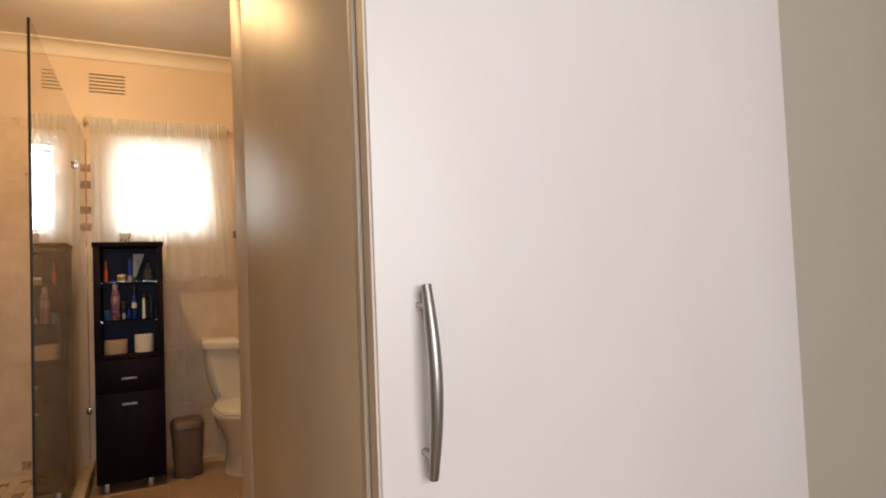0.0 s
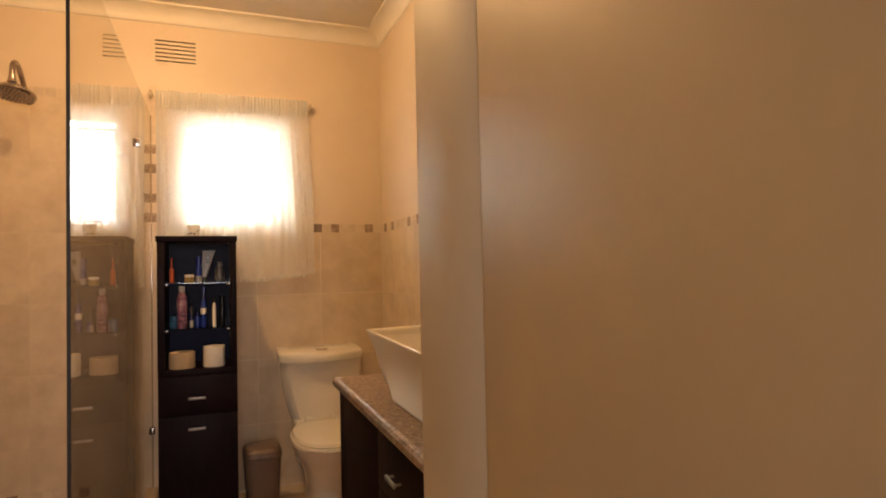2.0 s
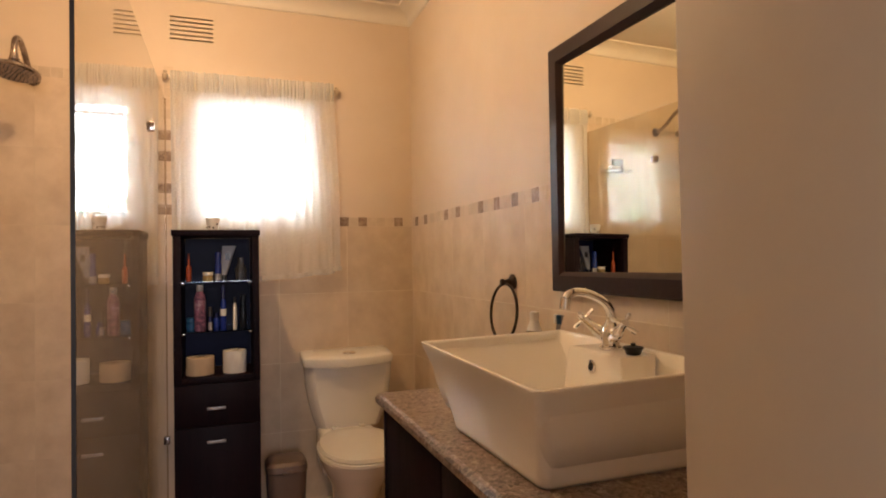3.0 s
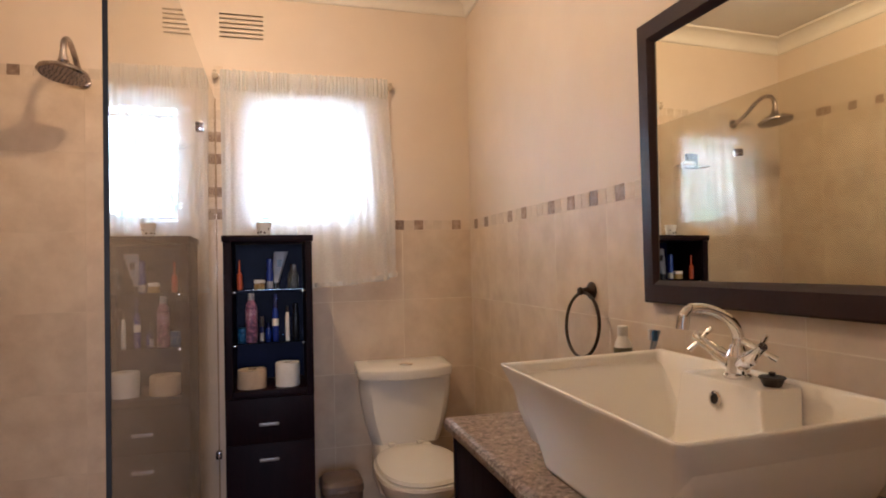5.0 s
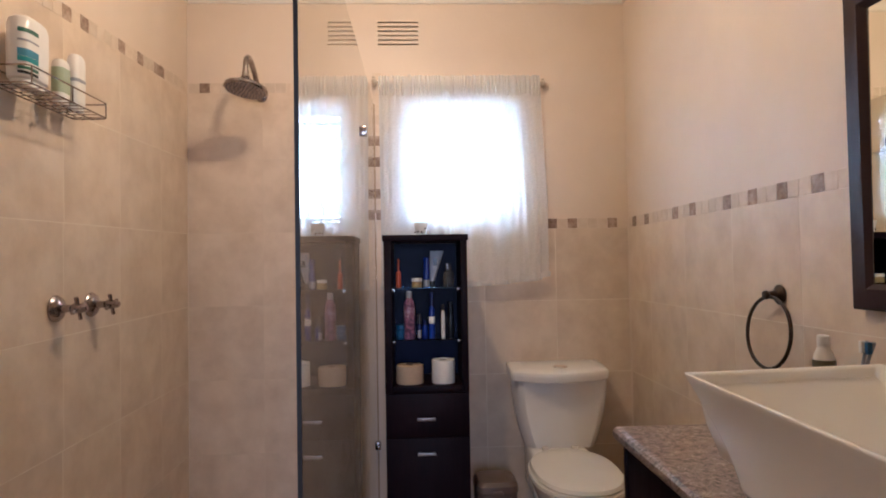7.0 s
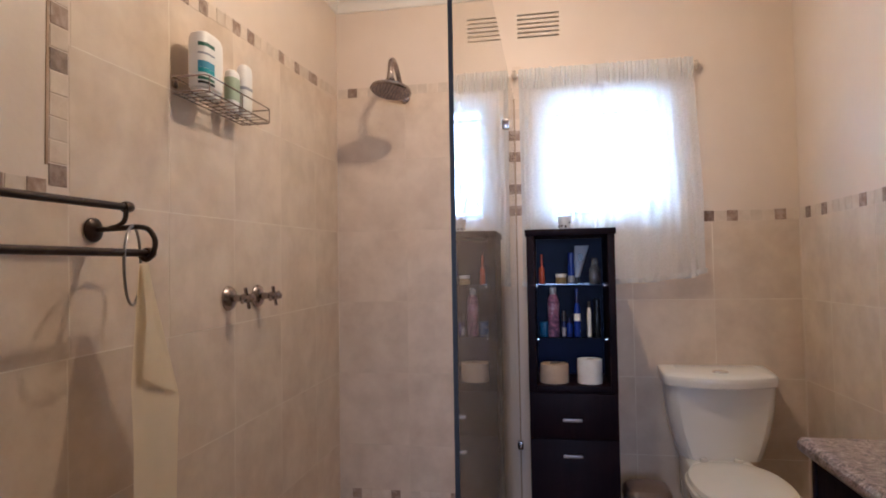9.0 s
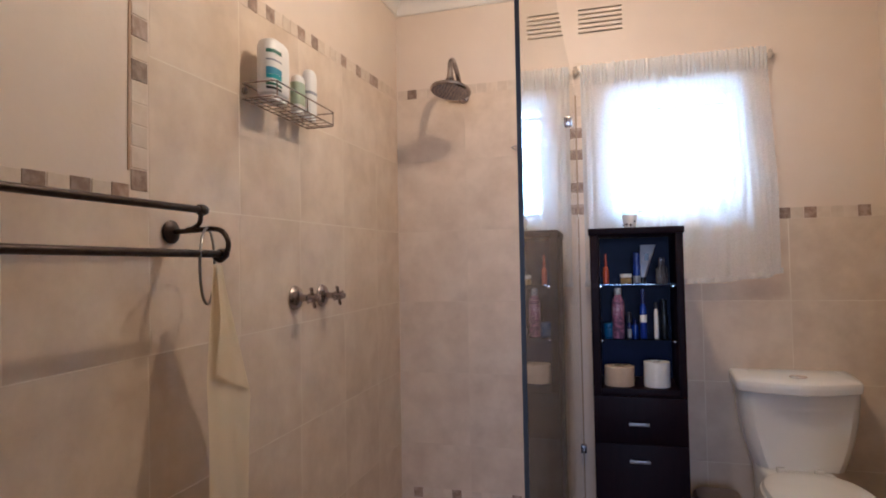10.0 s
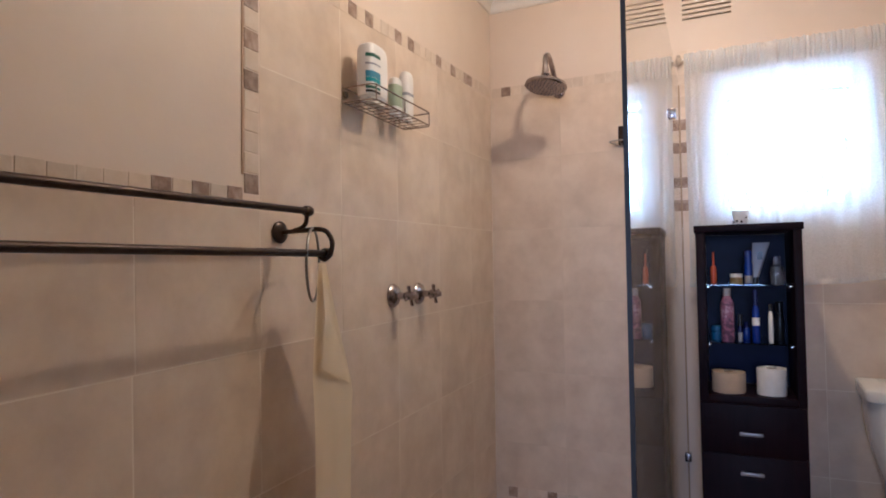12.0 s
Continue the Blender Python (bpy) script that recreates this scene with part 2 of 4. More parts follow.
def tube(points, r, n=12, closed=False, bm=None, smooth_steps=0):
    """A round tube along the points; r one radius or one a point."""
    pts = [Vector(p) for p in points]
    if smooth_steps:
        out = []
        c = len(pts)
        for i in range(c if closed else c - 1):
            p0, p1, p2, p3 = (pts[(i + k) % c] if closed else pts[min(max(i + k, 0), c - 1)] for k in (-1, 0, 1, 2))
            for s in range(smooth_steps):
                t = s / smooth_steps
                out.append(0.5 * ((2 * p1) + (p2 - p0) * t + (2 * p0 - 5 * p1 + 4 * p2 - p3) * t * t + (3 * p1 - p0 - 3 * p2 + p3) * t ** 3))
        if not closed:
            out.append(pts[-1])
        if not isinstance(r, (int, float)):
            r = [float(np.interp(k / (len(out) - 1) * (c - 1), range(c), r)) for k in range(len(out))]
        pts = out
    radii = [r] * len(pts) if isinstance(r, (int, float)) else list(r)
    bm = bm or bmesh.new()
    rings = []
    normal = None
    for i, p in enumerate(pts):
        a = pts[(i - 1) % len(pts)] if closed or i else p
        b = pts[(i + 1) % len(pts)] if closed or i < len(pts) - 1 else p
        d = (b - a).normalized()
        if normal is None:
            normal = d.orthogonal().normalized()
        normal = (normal - d * normal.dot(d)).normalized()
        side = d.cross(normal)
        rings.append([bm.verts.new(p + radii[i] * (normal * math.cos(t) + side * math.sin(t))) for t in (2 * math.pi * k / n for k in range(n))])
    pairs = list(zip(rings, rings[1:])) + ([(rings[-1], rings[0])] if closed else [])
    for a, b in pairs:
        for k in range(n):
            bm.faces.new((a[k], a[(k + 1) % n], b[(k + 1) % n], b[k]))
    if not closed:
        bm.faces.new(rings[0][::-1])
        bm.faces.new(rings[-1])
    return bm


def ring_loft(rings, cap_start=True, cap_end=True):
    bm = bmesh.new()
    made = [[bm.verts.new(p) for p in ring] for ring in rings]
    n = len(made[0])
    for a, b in zip(made, made[1:]):
        for k in range(n):
            bm.faces.new((a[k], a[(k + 1) % n], b[(k + 1) % n], b[k]))
    if cap_start:
        bm.faces.new(made[0][::-1])
    if cap_end:
        bm.faces.new(made[-1])
    return bm


def rounded(cx, cy, hx, hy, r, z, n=6, lift=None):
    """A rounded rectangle as a ring of points at height z."""
    out = []
    for sx, sy, a0 in ((1, 1, 0), (-1, 1, 90), (-1, -1, 180), (1, -1, 270)):
        for k in range(n + 1):
            a = radians(a0 + 90 * k / n)
            x, y = cx + sx * (hx - r) + r * math.cos(a), cy + sy * (hy - r) + r * math.sin(a)
            out.append((x, y, z + (lift(x, y) if lift else 0)))
    return out


EAST, WEST, NORTH = 1.043, -1.203, 4.083
T = 0.006
PITCH = 0.369

# ---- structure
floor = solid("floor", boxes((-1.36, 1.20, 0.6, 4.24, -0.15, -0.008)), GROUT, "cream grouted bathroom floor slab", "floor")
hall_floor = solid("floor", boxes((-1.0, 1.60, -2.0, 0.599, -0.15, -0.004)), FLOORM, "tan tiled hall floor before the bathroom", "floor")
ceiling = solid("ceiling", boxes((-1.36, 1.20, 1.051, 4.24, 2.735, 2.85)), CEIL, "white painted plasterboard bathroom ceiling", "ceiling")
# hall ceiling is never in view; added to close off the hall
hall_ceiling = solid("ceiling", boxes((-1.0, 1.60, -2.0, 1.0505, 2.60, 2.72)), CEIL, "unseen hall ceiling, added to close the hall", "ceiling")
WX0, WX1, WZ0, WZ1 = -0.105, 0.465, 1.487, 2.122
VX0, VX1, VZ0, VZ1 = -0.238, -0.030, 2.425, 2.562
wall_north = solid("wall_north", boxes(
    (-1.36, WX0, NORTH, 4.24, -0.008, VZ0), (WX1, 1.20, NORTH, 4.24, -0.008, VZ0), (WX0, WX1, NORTH, 4.24, -0.008, WZ0),
    (WX0, WX1, NORTH, 4.24, WZ1, VZ0), (-1.36, VX0, NORTH, 4.24, VZ0, VZ1), (VX1, 1.20, NORTH, 4.24, VZ0, VZ1), (-1.36, 1.20, NORTH, 4.24, VZ1, 2.735)),
    PAINT, "cream painted and tiled wall with a curtained window", "wall", smooth=0)
wall_east = solid("wall_east", boxes((EAST, 1.20, 0.895, NORTH, -0.008, 2.735)), PAINT, "cream wall with a mirror, tiled to chest height", "wall")
wall_west = solid("wall_west", boxes((-1.36, WEST, 0.895, NORTH, -0.008, 2.735)), PAINT, "cream wall tiled round the shower", "wall")
wall_south = solid("wall_south", boxes((-1.205, -0.60, 0.896, 1.05, -0.008, 2.735), (0.31, 1.045, 0.896, 1.05, -0.008, 2.735), (-0.60, 0.31, 0.896, 1.05, 2.07, 2.735)),
                   PAINT, "cream wall with the bathroom doorway", "wall")
# side, back and narrow front walls are unseen, added to enclose the hall
solid("wall_hall_east", boxes((1.50, 1.60, -2.0, 0.89, -0.008, 2.6)), HALLW, "unseen hall side wall, added to close the hall", "wall")
solid("wall_hall_west", boxes((-1.0, -0.88, -2.0, 0.89, -0.008, 2.6)), HALLW, "unseen hall side wall, added to close the hall", "wall")
# the opening is made up, to let daylight into the hall
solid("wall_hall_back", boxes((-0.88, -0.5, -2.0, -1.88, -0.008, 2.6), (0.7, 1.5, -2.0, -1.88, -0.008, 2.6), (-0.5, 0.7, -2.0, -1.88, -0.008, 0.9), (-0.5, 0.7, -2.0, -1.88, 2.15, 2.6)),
      HALLW, "unseen hall back wall, added with an opening for daylight", "wall")
solid("wall_hall_front", boxes((-0.88, -0.645, 0.80, 0.89, -0.008, 2.6)), HALLW, "unseen narrow wall, added beside the bathroom doorway", "wall")
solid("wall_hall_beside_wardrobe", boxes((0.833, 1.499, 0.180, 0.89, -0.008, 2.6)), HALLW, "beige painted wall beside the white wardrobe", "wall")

# door frame
df = thing("door_frame", (0.29, 0.97, 0), "cream enamelled door frame round the open bathroom doorway", "door frame", kind="structure")
part("door_jamb", boxes((0.271, 0.3095, 0.893, 1.053, 0, 2.07), bevel=0.003), JAMBM, df)
part("door_jamb", boxes((-0.5995, -0.56, 0.893, 1.053, 0, 2.07), bevel=0.003), JAMBM, df)
part("door_head", boxes((-0.5595, 0.2705, 0.893, 1.053, 2.03, 2.069), bevel=0.003), JAMBM, df)


def cornice(a, b, along, inward):
    """A coved cornice from a to b under the ceiling."""
    prof = [(0.0, 2.645), (0.008, 2.648)]
    for k in range(9):
        t = radians(90 * k / 8)
        prof.append((0.012 + 0.070 * (1 - math.cos(t)), 2.656 + 0.066 * math.sin(t)))
    prof += [(0.088, 2.724), (0.088, 2.7345), (0.0, 2.7345)]
    a, b, inward = Vector(a), Vector(b), Vector(inward)
    along = (b - a).normalized()
    rings = []
    for p, s in ((a, 1), (b, -1)):
        rings.append([p + inward * d + along * (s * d) + Vector((0, 0, z)) for d, z in prof])
    return ring_loft(rings)


for name, a, b, w in (("north", (WEST, NORTH, 0), (EAST, NORTH, 0), (0, -1, 0)), ("east", (EAST, NORTH, 0), (EAST, 1.051, 0), (-1, 0, 0)),
                      ("west", (WEST, 1.051, 0), (WEST, NORTH, 0), (1, 0, 0)), ("south", (EAST, 1.051, 0), (WEST, 1.051, 0), (0, 1, 0))):
    solid("cornice_" + name, cornice(a, b, None, w), CORN, "white coved plaster cornice under the ceiling", "cornice", smooth=40)

# shower screen
screen = thing("shower_screen", (-0.266, 3.1, 0), "frameless clear glass shower screen standing on the shower kerb", "shower screen")
g = part("glass_panel", boxes((-0.270, -0.262, 2.150, 4.076, 0.092, 2.125)), SCREEN, screen, "clear tempered glass panel")
g.visible_shadow = False
part("edge_strip", boxes((-0.2702, -0.2618, 2.1455, 2.1497, 0.092, 2.125)), BLACKR, screen, "dark edge strip")
part("silicone_seam", boxes((-0.2735, -0.2585, 4.0765, 4.0785, 0.092, 2.125)), plain("tan_silicone", (0.36, 0.25, 0.15), 0.6), screen, "tan silicone seam along the wall")
for y, z in ((4.058, 0.40), (3.455, 1.843)):
    clip = part("glass_clip", boxes((-0.284, -0.248, y - 0.018, y + 0.018, z - 0.018, z + 0.018), bevel=0.003), BROWNCHROME, screen, "small chrome glass clip")

# shower base
kerb = solid("shower_kerb", boxes((-0.30, -0.232, 2.10, 4.078, -0.006, 0.090), bevel=0.004), TILE, "low cream tiled kerb under the glass screen", "kerb")
solid("shower_floor", boxes((-1.204, -0.302, 2.10, 4.078, -0.006, 0.060)), GROUT, "raised shower floor with cream and brown mosaic", "shower floor")

# window
win = thing("window_1", (0.17, 4.15, WZ0), "steel framed window with security bars, bright daylight outside", "window", kind="structure")
fr = 0.03
part("window_frame", boxes((WX0, WX1, 4.17, 4.20, WZ0, WZ0 + fr), (WX0, WX1, 4.17, 4.20, WZ1 - fr, WZ1), (WX0, WX0 + fr, 4.17, 4.20, WZ0 + fr, WZ1 - fr), (WX1 - fr, WX1, 4.17, 4.20, WZ0 + fr, WZ1 - fr)), WHITEP, win, smooth=0)
for a, b in ((WX0 + fr, WX1 - fr),):
    p = part("pane", boxes((a, b, 4.182, 4.186, WZ0 + fr, WZ1 - fr)), PANE, win, smooth=0)
    p.visible_shadow = False
part("window_sill", boxes((WX0, WX1, 4.078, 4.168, WZ0 - 0.02, WZ0 + 0.004), bevel=0.002), TILE, win, "cream tiled sill")
for k in range(7):
    x = WX0 + 0.045 + k * 0.08
    mid = (WZ0 + WZ1) / 2
    for w, y in ((0.022, 4.212), (-0.022, 4.220)):
        pts = [(x - w * math.cos(3 * math.pi * q / 12), y, WZ0 + (WZ1 - WZ0) * q / 12) for q in range(13)]
        part("security_bar", tube(pts, 0.0045, 6), IRON, win, "dark painted iron bar")
for z in (WZ0 + 0.06, WZ1 - 0.06):
    part("cross_bar", boxes((WX0 + 0.002, WX1 - 0.002, 4.226, 4.232, z - 0.008, z + 0.008)), IRON, win, "dark painted iron bar")
solid("ground", boxes((-30, 30, 4.3, 60, -0.4, -0.2)), GARDEN, "sunlit garden ground outside the window", "ground")


def daylight():
    """Bright sky with sunlit leaves against it."""
    m = bpy.data.materials.new("bright_garden_daylight")
    m.use_nodes = True
    nt = m.node_tree
    b = nt.nodes["Principled BSDF"]
    co = nt.nodes.new("ShaderNodeTexCoord")
    n = node(nt, "ShaderNodeTexNoise", Scale=3.2, Detail=9.0, Roughness=0.68)
    nt.links.new(co.outputs["Object"], n.inputs["Vector"])
    r = nt.nodes.new("ShaderNodeValToRGB")
    r.color_ramp.elements[0].position, r.color_ramp.elements[0].color = 0.44, (0.16, 0.30, 0.24, 1)
    r.color_ramp.elements[1].position, r.color_ramp.elements[1].color = 0.56, (0.90, 0.88, 1.0, 1)
    nt.links.new(n.outputs["Fac"], r.inputs[0])
    b.inputs["Base Color"].default_value = (0, 0, 0, 1)
    b.inputs["Specular IOR Level"].default_value = 0.0
    nt.links.new(r.outputs[0], b.inputs["Emission Color"])
    b.inputs["Emission Strength"].default_value = 27.0
    return m


solid("backdrop", boxes((-2.6, 4.0, 5.6, 5.62, 0.6, 3.4)), daylight(), "bright sky and leaves seen through the window", "backdrop")

# vent
vent = thing("air_vent", (-0.134, NORTH, 2.49), "cream louvred wall air vent with dark slots", "air vent")
# near-black backing paints the shade inside the vent slots
part("backing", boxes((VX0, VX1, 4.10, 4.11, VZ0, VZ1)), SLOTSHADE, vent, "near-black sheet standing in for the shaded cavity")
n = 6
for k in range(n + 1):
    z = VZ0 + (VZ1 - VZ0) * k / n
    lo, hi = max(z - 0.0075, VZ0), min(z + 0.0075, VZ1)
    if hi - lo > 0.004:
        part("slat", boxes((VX0, VX1, 4.083, 4.0995, lo, hi)), PAINT, vent)

# wardrobe
wd = thing("wardrobe", (0.57, 0.55, 0), "built-in wardrobe, cream painted side and closed white door", "wardrobe")
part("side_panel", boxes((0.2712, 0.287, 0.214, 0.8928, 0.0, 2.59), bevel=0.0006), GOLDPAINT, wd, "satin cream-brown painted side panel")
part("carcass_edge", boxes((0.271, 0.829, 0.201, 0.2135, 0.0, 2.59), bevel=0.001), JAMBM, wd, "pale carcass front edge")
# strip fills the open gap behind the door; its shade is painted on
part("gap_seal", boxes((0.2745, 0.829, 0.1885, 0.2005, 0.02, 2.57)), GAPSHADE, wd, "brown strip with the door gap's shade in its colour")
part("edge_band", boxes((0.2715, 0.2735, 0.1715, 0.188, 0.03, 2.56)), EDGE, wd, "beige door edge band")
wdoor = part("door", boxes((0.274, 0.831, 0.170, 0.188, 0.03, 2.56), bevel=0.002), DOORW, wd, "white painted flat door, slightly scuffed")
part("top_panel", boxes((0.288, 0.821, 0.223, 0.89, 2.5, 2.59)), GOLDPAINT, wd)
hp = []
for k in range(17):
    s = k / 16
    hp.append((0.314, 0.170 - 0.016 - 0.013 * math.sin(math.pi * s), 1.006 + 0.163 * s))
part("handle", tube(hp, [0.0045 + 0.0012 * math.sin(math.pi * k / 16) for k in range(17)], 14), STEEL, wd, "bowed brushed nickel bar handle")
for z in (1.025, 1.151):
    part("handle_post", tube([(0.314, 0.171, z), (0.314, 0.150, z)], 0.0036, 12), STEEL, wd)


# tall bathroom cabinet
def tall_cabinet():
    c = thing("tall_cabinet", (-0.012, 3.75, 0), "tall narrow espresso bathroom cabinet with open shelves, beside the shower screen", "cabinet")
    x0, x1, y0, y1 = -0.196, 0.163, 3.602, 3.90
    for a, b in ((x0, x0 + 0.032), (x1 - 0.028, x1)):
        part("side_panel", boxes((a, b, y0 + 0.0165, y1, 0.055, 1.402), bevel=0.001), ESPRESSO, c)
        part("face_rail", boxes((a, b, y0, y0 + 0.016, 0.7505, 1.402), bevel=0.001), ESPRESSO, c)
    part("shelf_board", boxes((x0 + 0.0325, x1 - 0.0285, y0 + 0.002, y1 - 0.011, 0.750, 0.780), bevel=0.001), ESPRESSO, c)
    part("bottom_board", boxes((x0 + 0.0325, x1 - 0.0285, y0 + 0.022, y1, 0.057, 0.085), bevel=0.001), ESPRESSO, c)
    part("top", boxes((x0 - 0.006, x1 + 0.006, y0 - 0.006, y1, 1.4025, 1.429), bevel=0.003), ESPRESSO, c)
    part("back_panel", boxes((x0 + 0.0325, x1 - 0.0285, y1 - 0.01, y1 - 0.002, 0.7805, 1.402)), BACKP, c, "blue-black back panel, bluish reflection put into its colour")
    for z in (0.976, 1.198):
        gs = part("glass_shelf", boxes((x0 + 0.034, x1 - 0.030, y0 + 0.02, y1 - 0.012, z - 0.002, z + 0.002)), SHELFG, c, "glass shelf")
        gs.visible_shadow = False
        for x in (x0 + 0.040, x1 - 0.040):
            part("shelf_pin", boxes((x - 0.006, x + 0.006, y0 + 0.012, y0 + 0.03, z - 0.0105, z - 0.0035), bevel=0.001), CHROME, c)
    d1 = part("drawer", boxes((x0 + 0.001, x1 - 0.001, y0, y0 + 0.016, 0.562, 0.7485), bevel=0.0012), ESPRESSO, c)
    d2 = part("door", boxes((x0 + 0.001, x1 - 0.001, y0, y0 + 0.016, 0.057, 0.5605), bevel=0.0012), ESPRESSO, c)
    for d, z in ((d1, 0.644), (d2, 0.498)):
        part("handle", boxes((-0.062, 0.016, y0 - 0.022, y0 - 0.014, z - 0.006, z + 0.006), (-0.056, -0.050, y0 - 0.014, y0 + 0.0005, z - 0.004, z + 0.004), (0.004, 0.010, y0 - 0.014, y0 + 0.0005, z - 0.004, z + 0.004), bevel=0.0012), STEEL, d, "small flat silver handle")
    for x in (-0.145, 0.078):
        for y in (y0 + 0.03, y1 - 0.05):
            part("leg", boxes((x - 0.012, x + 0.012, y - 0.012, y + 0.012, 0, 0.0545), bevel=0.001), STEEL, c, "short square silver leg")
    return c


tall_cabinet()


def bottle(name, at, r, h, mat, label, category="bottle", neck=0.35, cap=0.18, capmat=None, squash=(1, 1), band=None):
    x, y, z = at
    t = thing(name, at, label, category)
    hb = h * (1 - cap)
    part("body", lathe([(0, 0), (r * 0.92, 0), (r, 0.004), (r, hb * 0.80), (r * 0.85, hb * 0.9), (r * neck, hb), (0, hb)], at, 20, squash=squash), mat, t)
    part("cap", lathe([(0, 0), (r * neck * 1.15, 0), (r * neck * 1.15, h * cap * 0.9), (r * neck * 0.9, h * cap), (0, h * cap)], (x, y, z + hb + 0.0004), 16, squash=squash), capmat or WHITEP, t)
    if band:
        lo, hi, bmat = band
        part("label_band", lathe([(r * 1.012, h * lo), (r * 1.012, h * hi)], at, 20, squash=squash), bmat, t, "printed label")
    return t


def roll(at, r, h, mat, label, lean=0):
    t = thing("toilet_roll", at, label, "toilet roll", group="toilet rolls in the cabinet")
    part("paper", lathe([(0.02, 0.0), (r, 0.0), (r * 1.01, 0.006), (r, h * 0.5), (r * 1.01, h - 0.006), (r * 0.98, h), (0.021, h), (0.020, h * 0.5), (0.02, 0.0)], at, 32), mat, t)
    part("cardboard_core", lathe([(0.0185, 0.001), (0.0185, h - 0.002)], at, 20), plain("cardboard", (0.35, 0.25, 0.16), 0.9), t)
    return t


PINK = material("mottled_pink_can", (0.30, 0.13, 0.22), 0.3, dark=(0.10, 0.05, 0.10), scale=55, mix_low=0.45, mix_high=0.55)
ORANGE = plain("orange_plastic", (0.42, 0.07, 0.015), 0.35)
BLUE = plain("blue_plastic", (0.012, 0.035, 0.26), 0.25)
NAVY = plain("navy_plastic", (0.015, 0.02, 0.10), 0.25)
SKYB = plain("light_blue_plastic", (0.02, 0.10, 0.24), 0.35)
YELL = plain("cream_jar", (0.36, 0.25, 0.09), 0.4)
CLEARP = plain("clear_perfume_glass", (0.75, 0.78, 0.82), 0.05, trans=0.95)
GREYW = plain("pale_grey_plastic", (0.30, 0.30, 0.33), 0.35)
BLACKP = plain("black_plastic", (0.012, 0.012, 0.014), 0.3)
GREEN = plain("green_label", (0.38, 0.45, 0.31), 0.4)
TEAL = plain("teal_label", (0.04, 0.30, 0.34), 0.4)
DKGREEN = plain("dark_green_print", (0.03, 0.12, 0.08), 0.4)
S2, S1, S0 = 1.2002, 0.9782, 0.7805
bottle("tube", (-0.135, 3.66, S2), 0.011, 0.125, ORANGE, "slim orange plastic tube on the upper glass shelf", "tube", neck=0.3, cap=0.4, capmat=ORANGE)
bottle("jar", (-0.055, 3.665, S2), 0.022, 0.040, YELL, "small cream jar with white lid on the glass shelf", "jar", neck=0.9, cap=0.35)
bottle("bottle", (-0.012, 3.67, S2), 0.014, 0.130, BLUE, "slim blue bottle with pale foot on the glass shelf", neck=0.8, cap=0.3, capmat=BLUE, band=(0.02, 0.25, GREYW))
tp = thing("toothpaste_tube", (0.012, 3.70, S2), "pale grey toothpaste tube standing on its dark cap", "tube")
part("body", ring_loft([rounded(0.012, 3.70, 0.013, 0.011, 0.009, S2 + 0.026), rounded(0.022, 3.70, 0.022, 0.008, 0.006, S2 + 0.09), rounded(0.036, 3.70, 0.030, 0.002, 0.0015, S2 + 0.160)]), GREYW, tp)
part("cap", lathe([(0, 0), (0.012, 0), (0.011, 0.0255), (0, 0.0255)], (0.012, 3.70, S2), 16), BLACKP, tp)
part("label_band", boxes((0.020, 0.038, 3.6885, 3.6905, S2 + 0.095, S2 + 0.125)), BLACKP, tp, "dark printed square")
bottle("perfume_bottle", (0.085, 3.67, S2), 0.024, 0.105, CLEARP, "clear glass perfume bottle on the upper glass shelf", "perfume bottle", neck=0.45, cap=0.3, capmat=CLEARP)
bottle("spray_can", (-0.090, 3.665, S1), 0.024, 0.205, PINK, "tall purple spray can with pale cap on the glass shelf", "spray can", neck=0.5, cap=0.14, capmat=GREYW, band=(0.45, 0.68, material("mottled_lilac_print", (0.42, 0.30, 0.38), 0.4, dark=(0.22, 0.09, 0.16), scale=70, mix_low=0.42, mix_high=0.55)))
bottle("jar", (-0.128, 3.72, S1), 0.022, 0.055, SKYB, "light blue round jar on the lower glass shelf", "jar", neck=0.9, cap=0.3, capmat=SKYB)
bottle("lipstick", (-0.047, 3.655, S1), 0.008, 0.105, NAVY, "slim navy cosmetic stick with pale foot", "lipstick", neck=0.9, cap=0.4, capmat=BLACKP, band=(0.02, 0.35, GREYW))
bottle("bottle", (0.008, 3.665, S1), 0.013, 0.200, BLUE, "slim tall dark blue bottle with white label", neck=0.5, cap=0.3, capmat=NAVY, band=(0.32, 0.47, WHITEP))
bottle("bottle", (-0.022, 3.75, S1), 0.013, 0.07, BLUE, "short blue bottle behind the spray can", neck=0.5, cap=0.3, capmat=NAVY)
bottle("cosmetic_tube", (0.058, 3.665, S1), 0.0085, 0.145, WHITEP, "slim white cosmetic bottle with dark cap", "tube", neck=0.6, cap=0.18, capmat=BLACKP)
bottle("bottle", (0.096, 3.76, S1), 0.016, 0.15, BLACKP, "black deodorant bottle on the lower glass shelf", neck=0.7, cap=0.3, capmat=BLACKP)
roll((-0.092, 3.69, S0), 0.060, 0.078, plain("cream_paper", (0.50, 0.38, 0.26), 0.9), "cream-coloured squat toilet roll on the cabinet shelf")
roll((0.056, 3.685, S0), 0.051, 0.100, PAPER, "white full toilet roll standing on the cabinet shelf")

cup = thing("cup", (-0.033, 3.69, 1.4295), "small white patterned paper cup on the cabinet top", "cup")
part("body", lathe([(0, 0), (0.022, 0), (0.031, 0.056), (0.029, 0.056), (0.0205, 0.004), (0, 0.004)], (-0.033, 3.69, 1.4295), 24), WHITEP, cup)
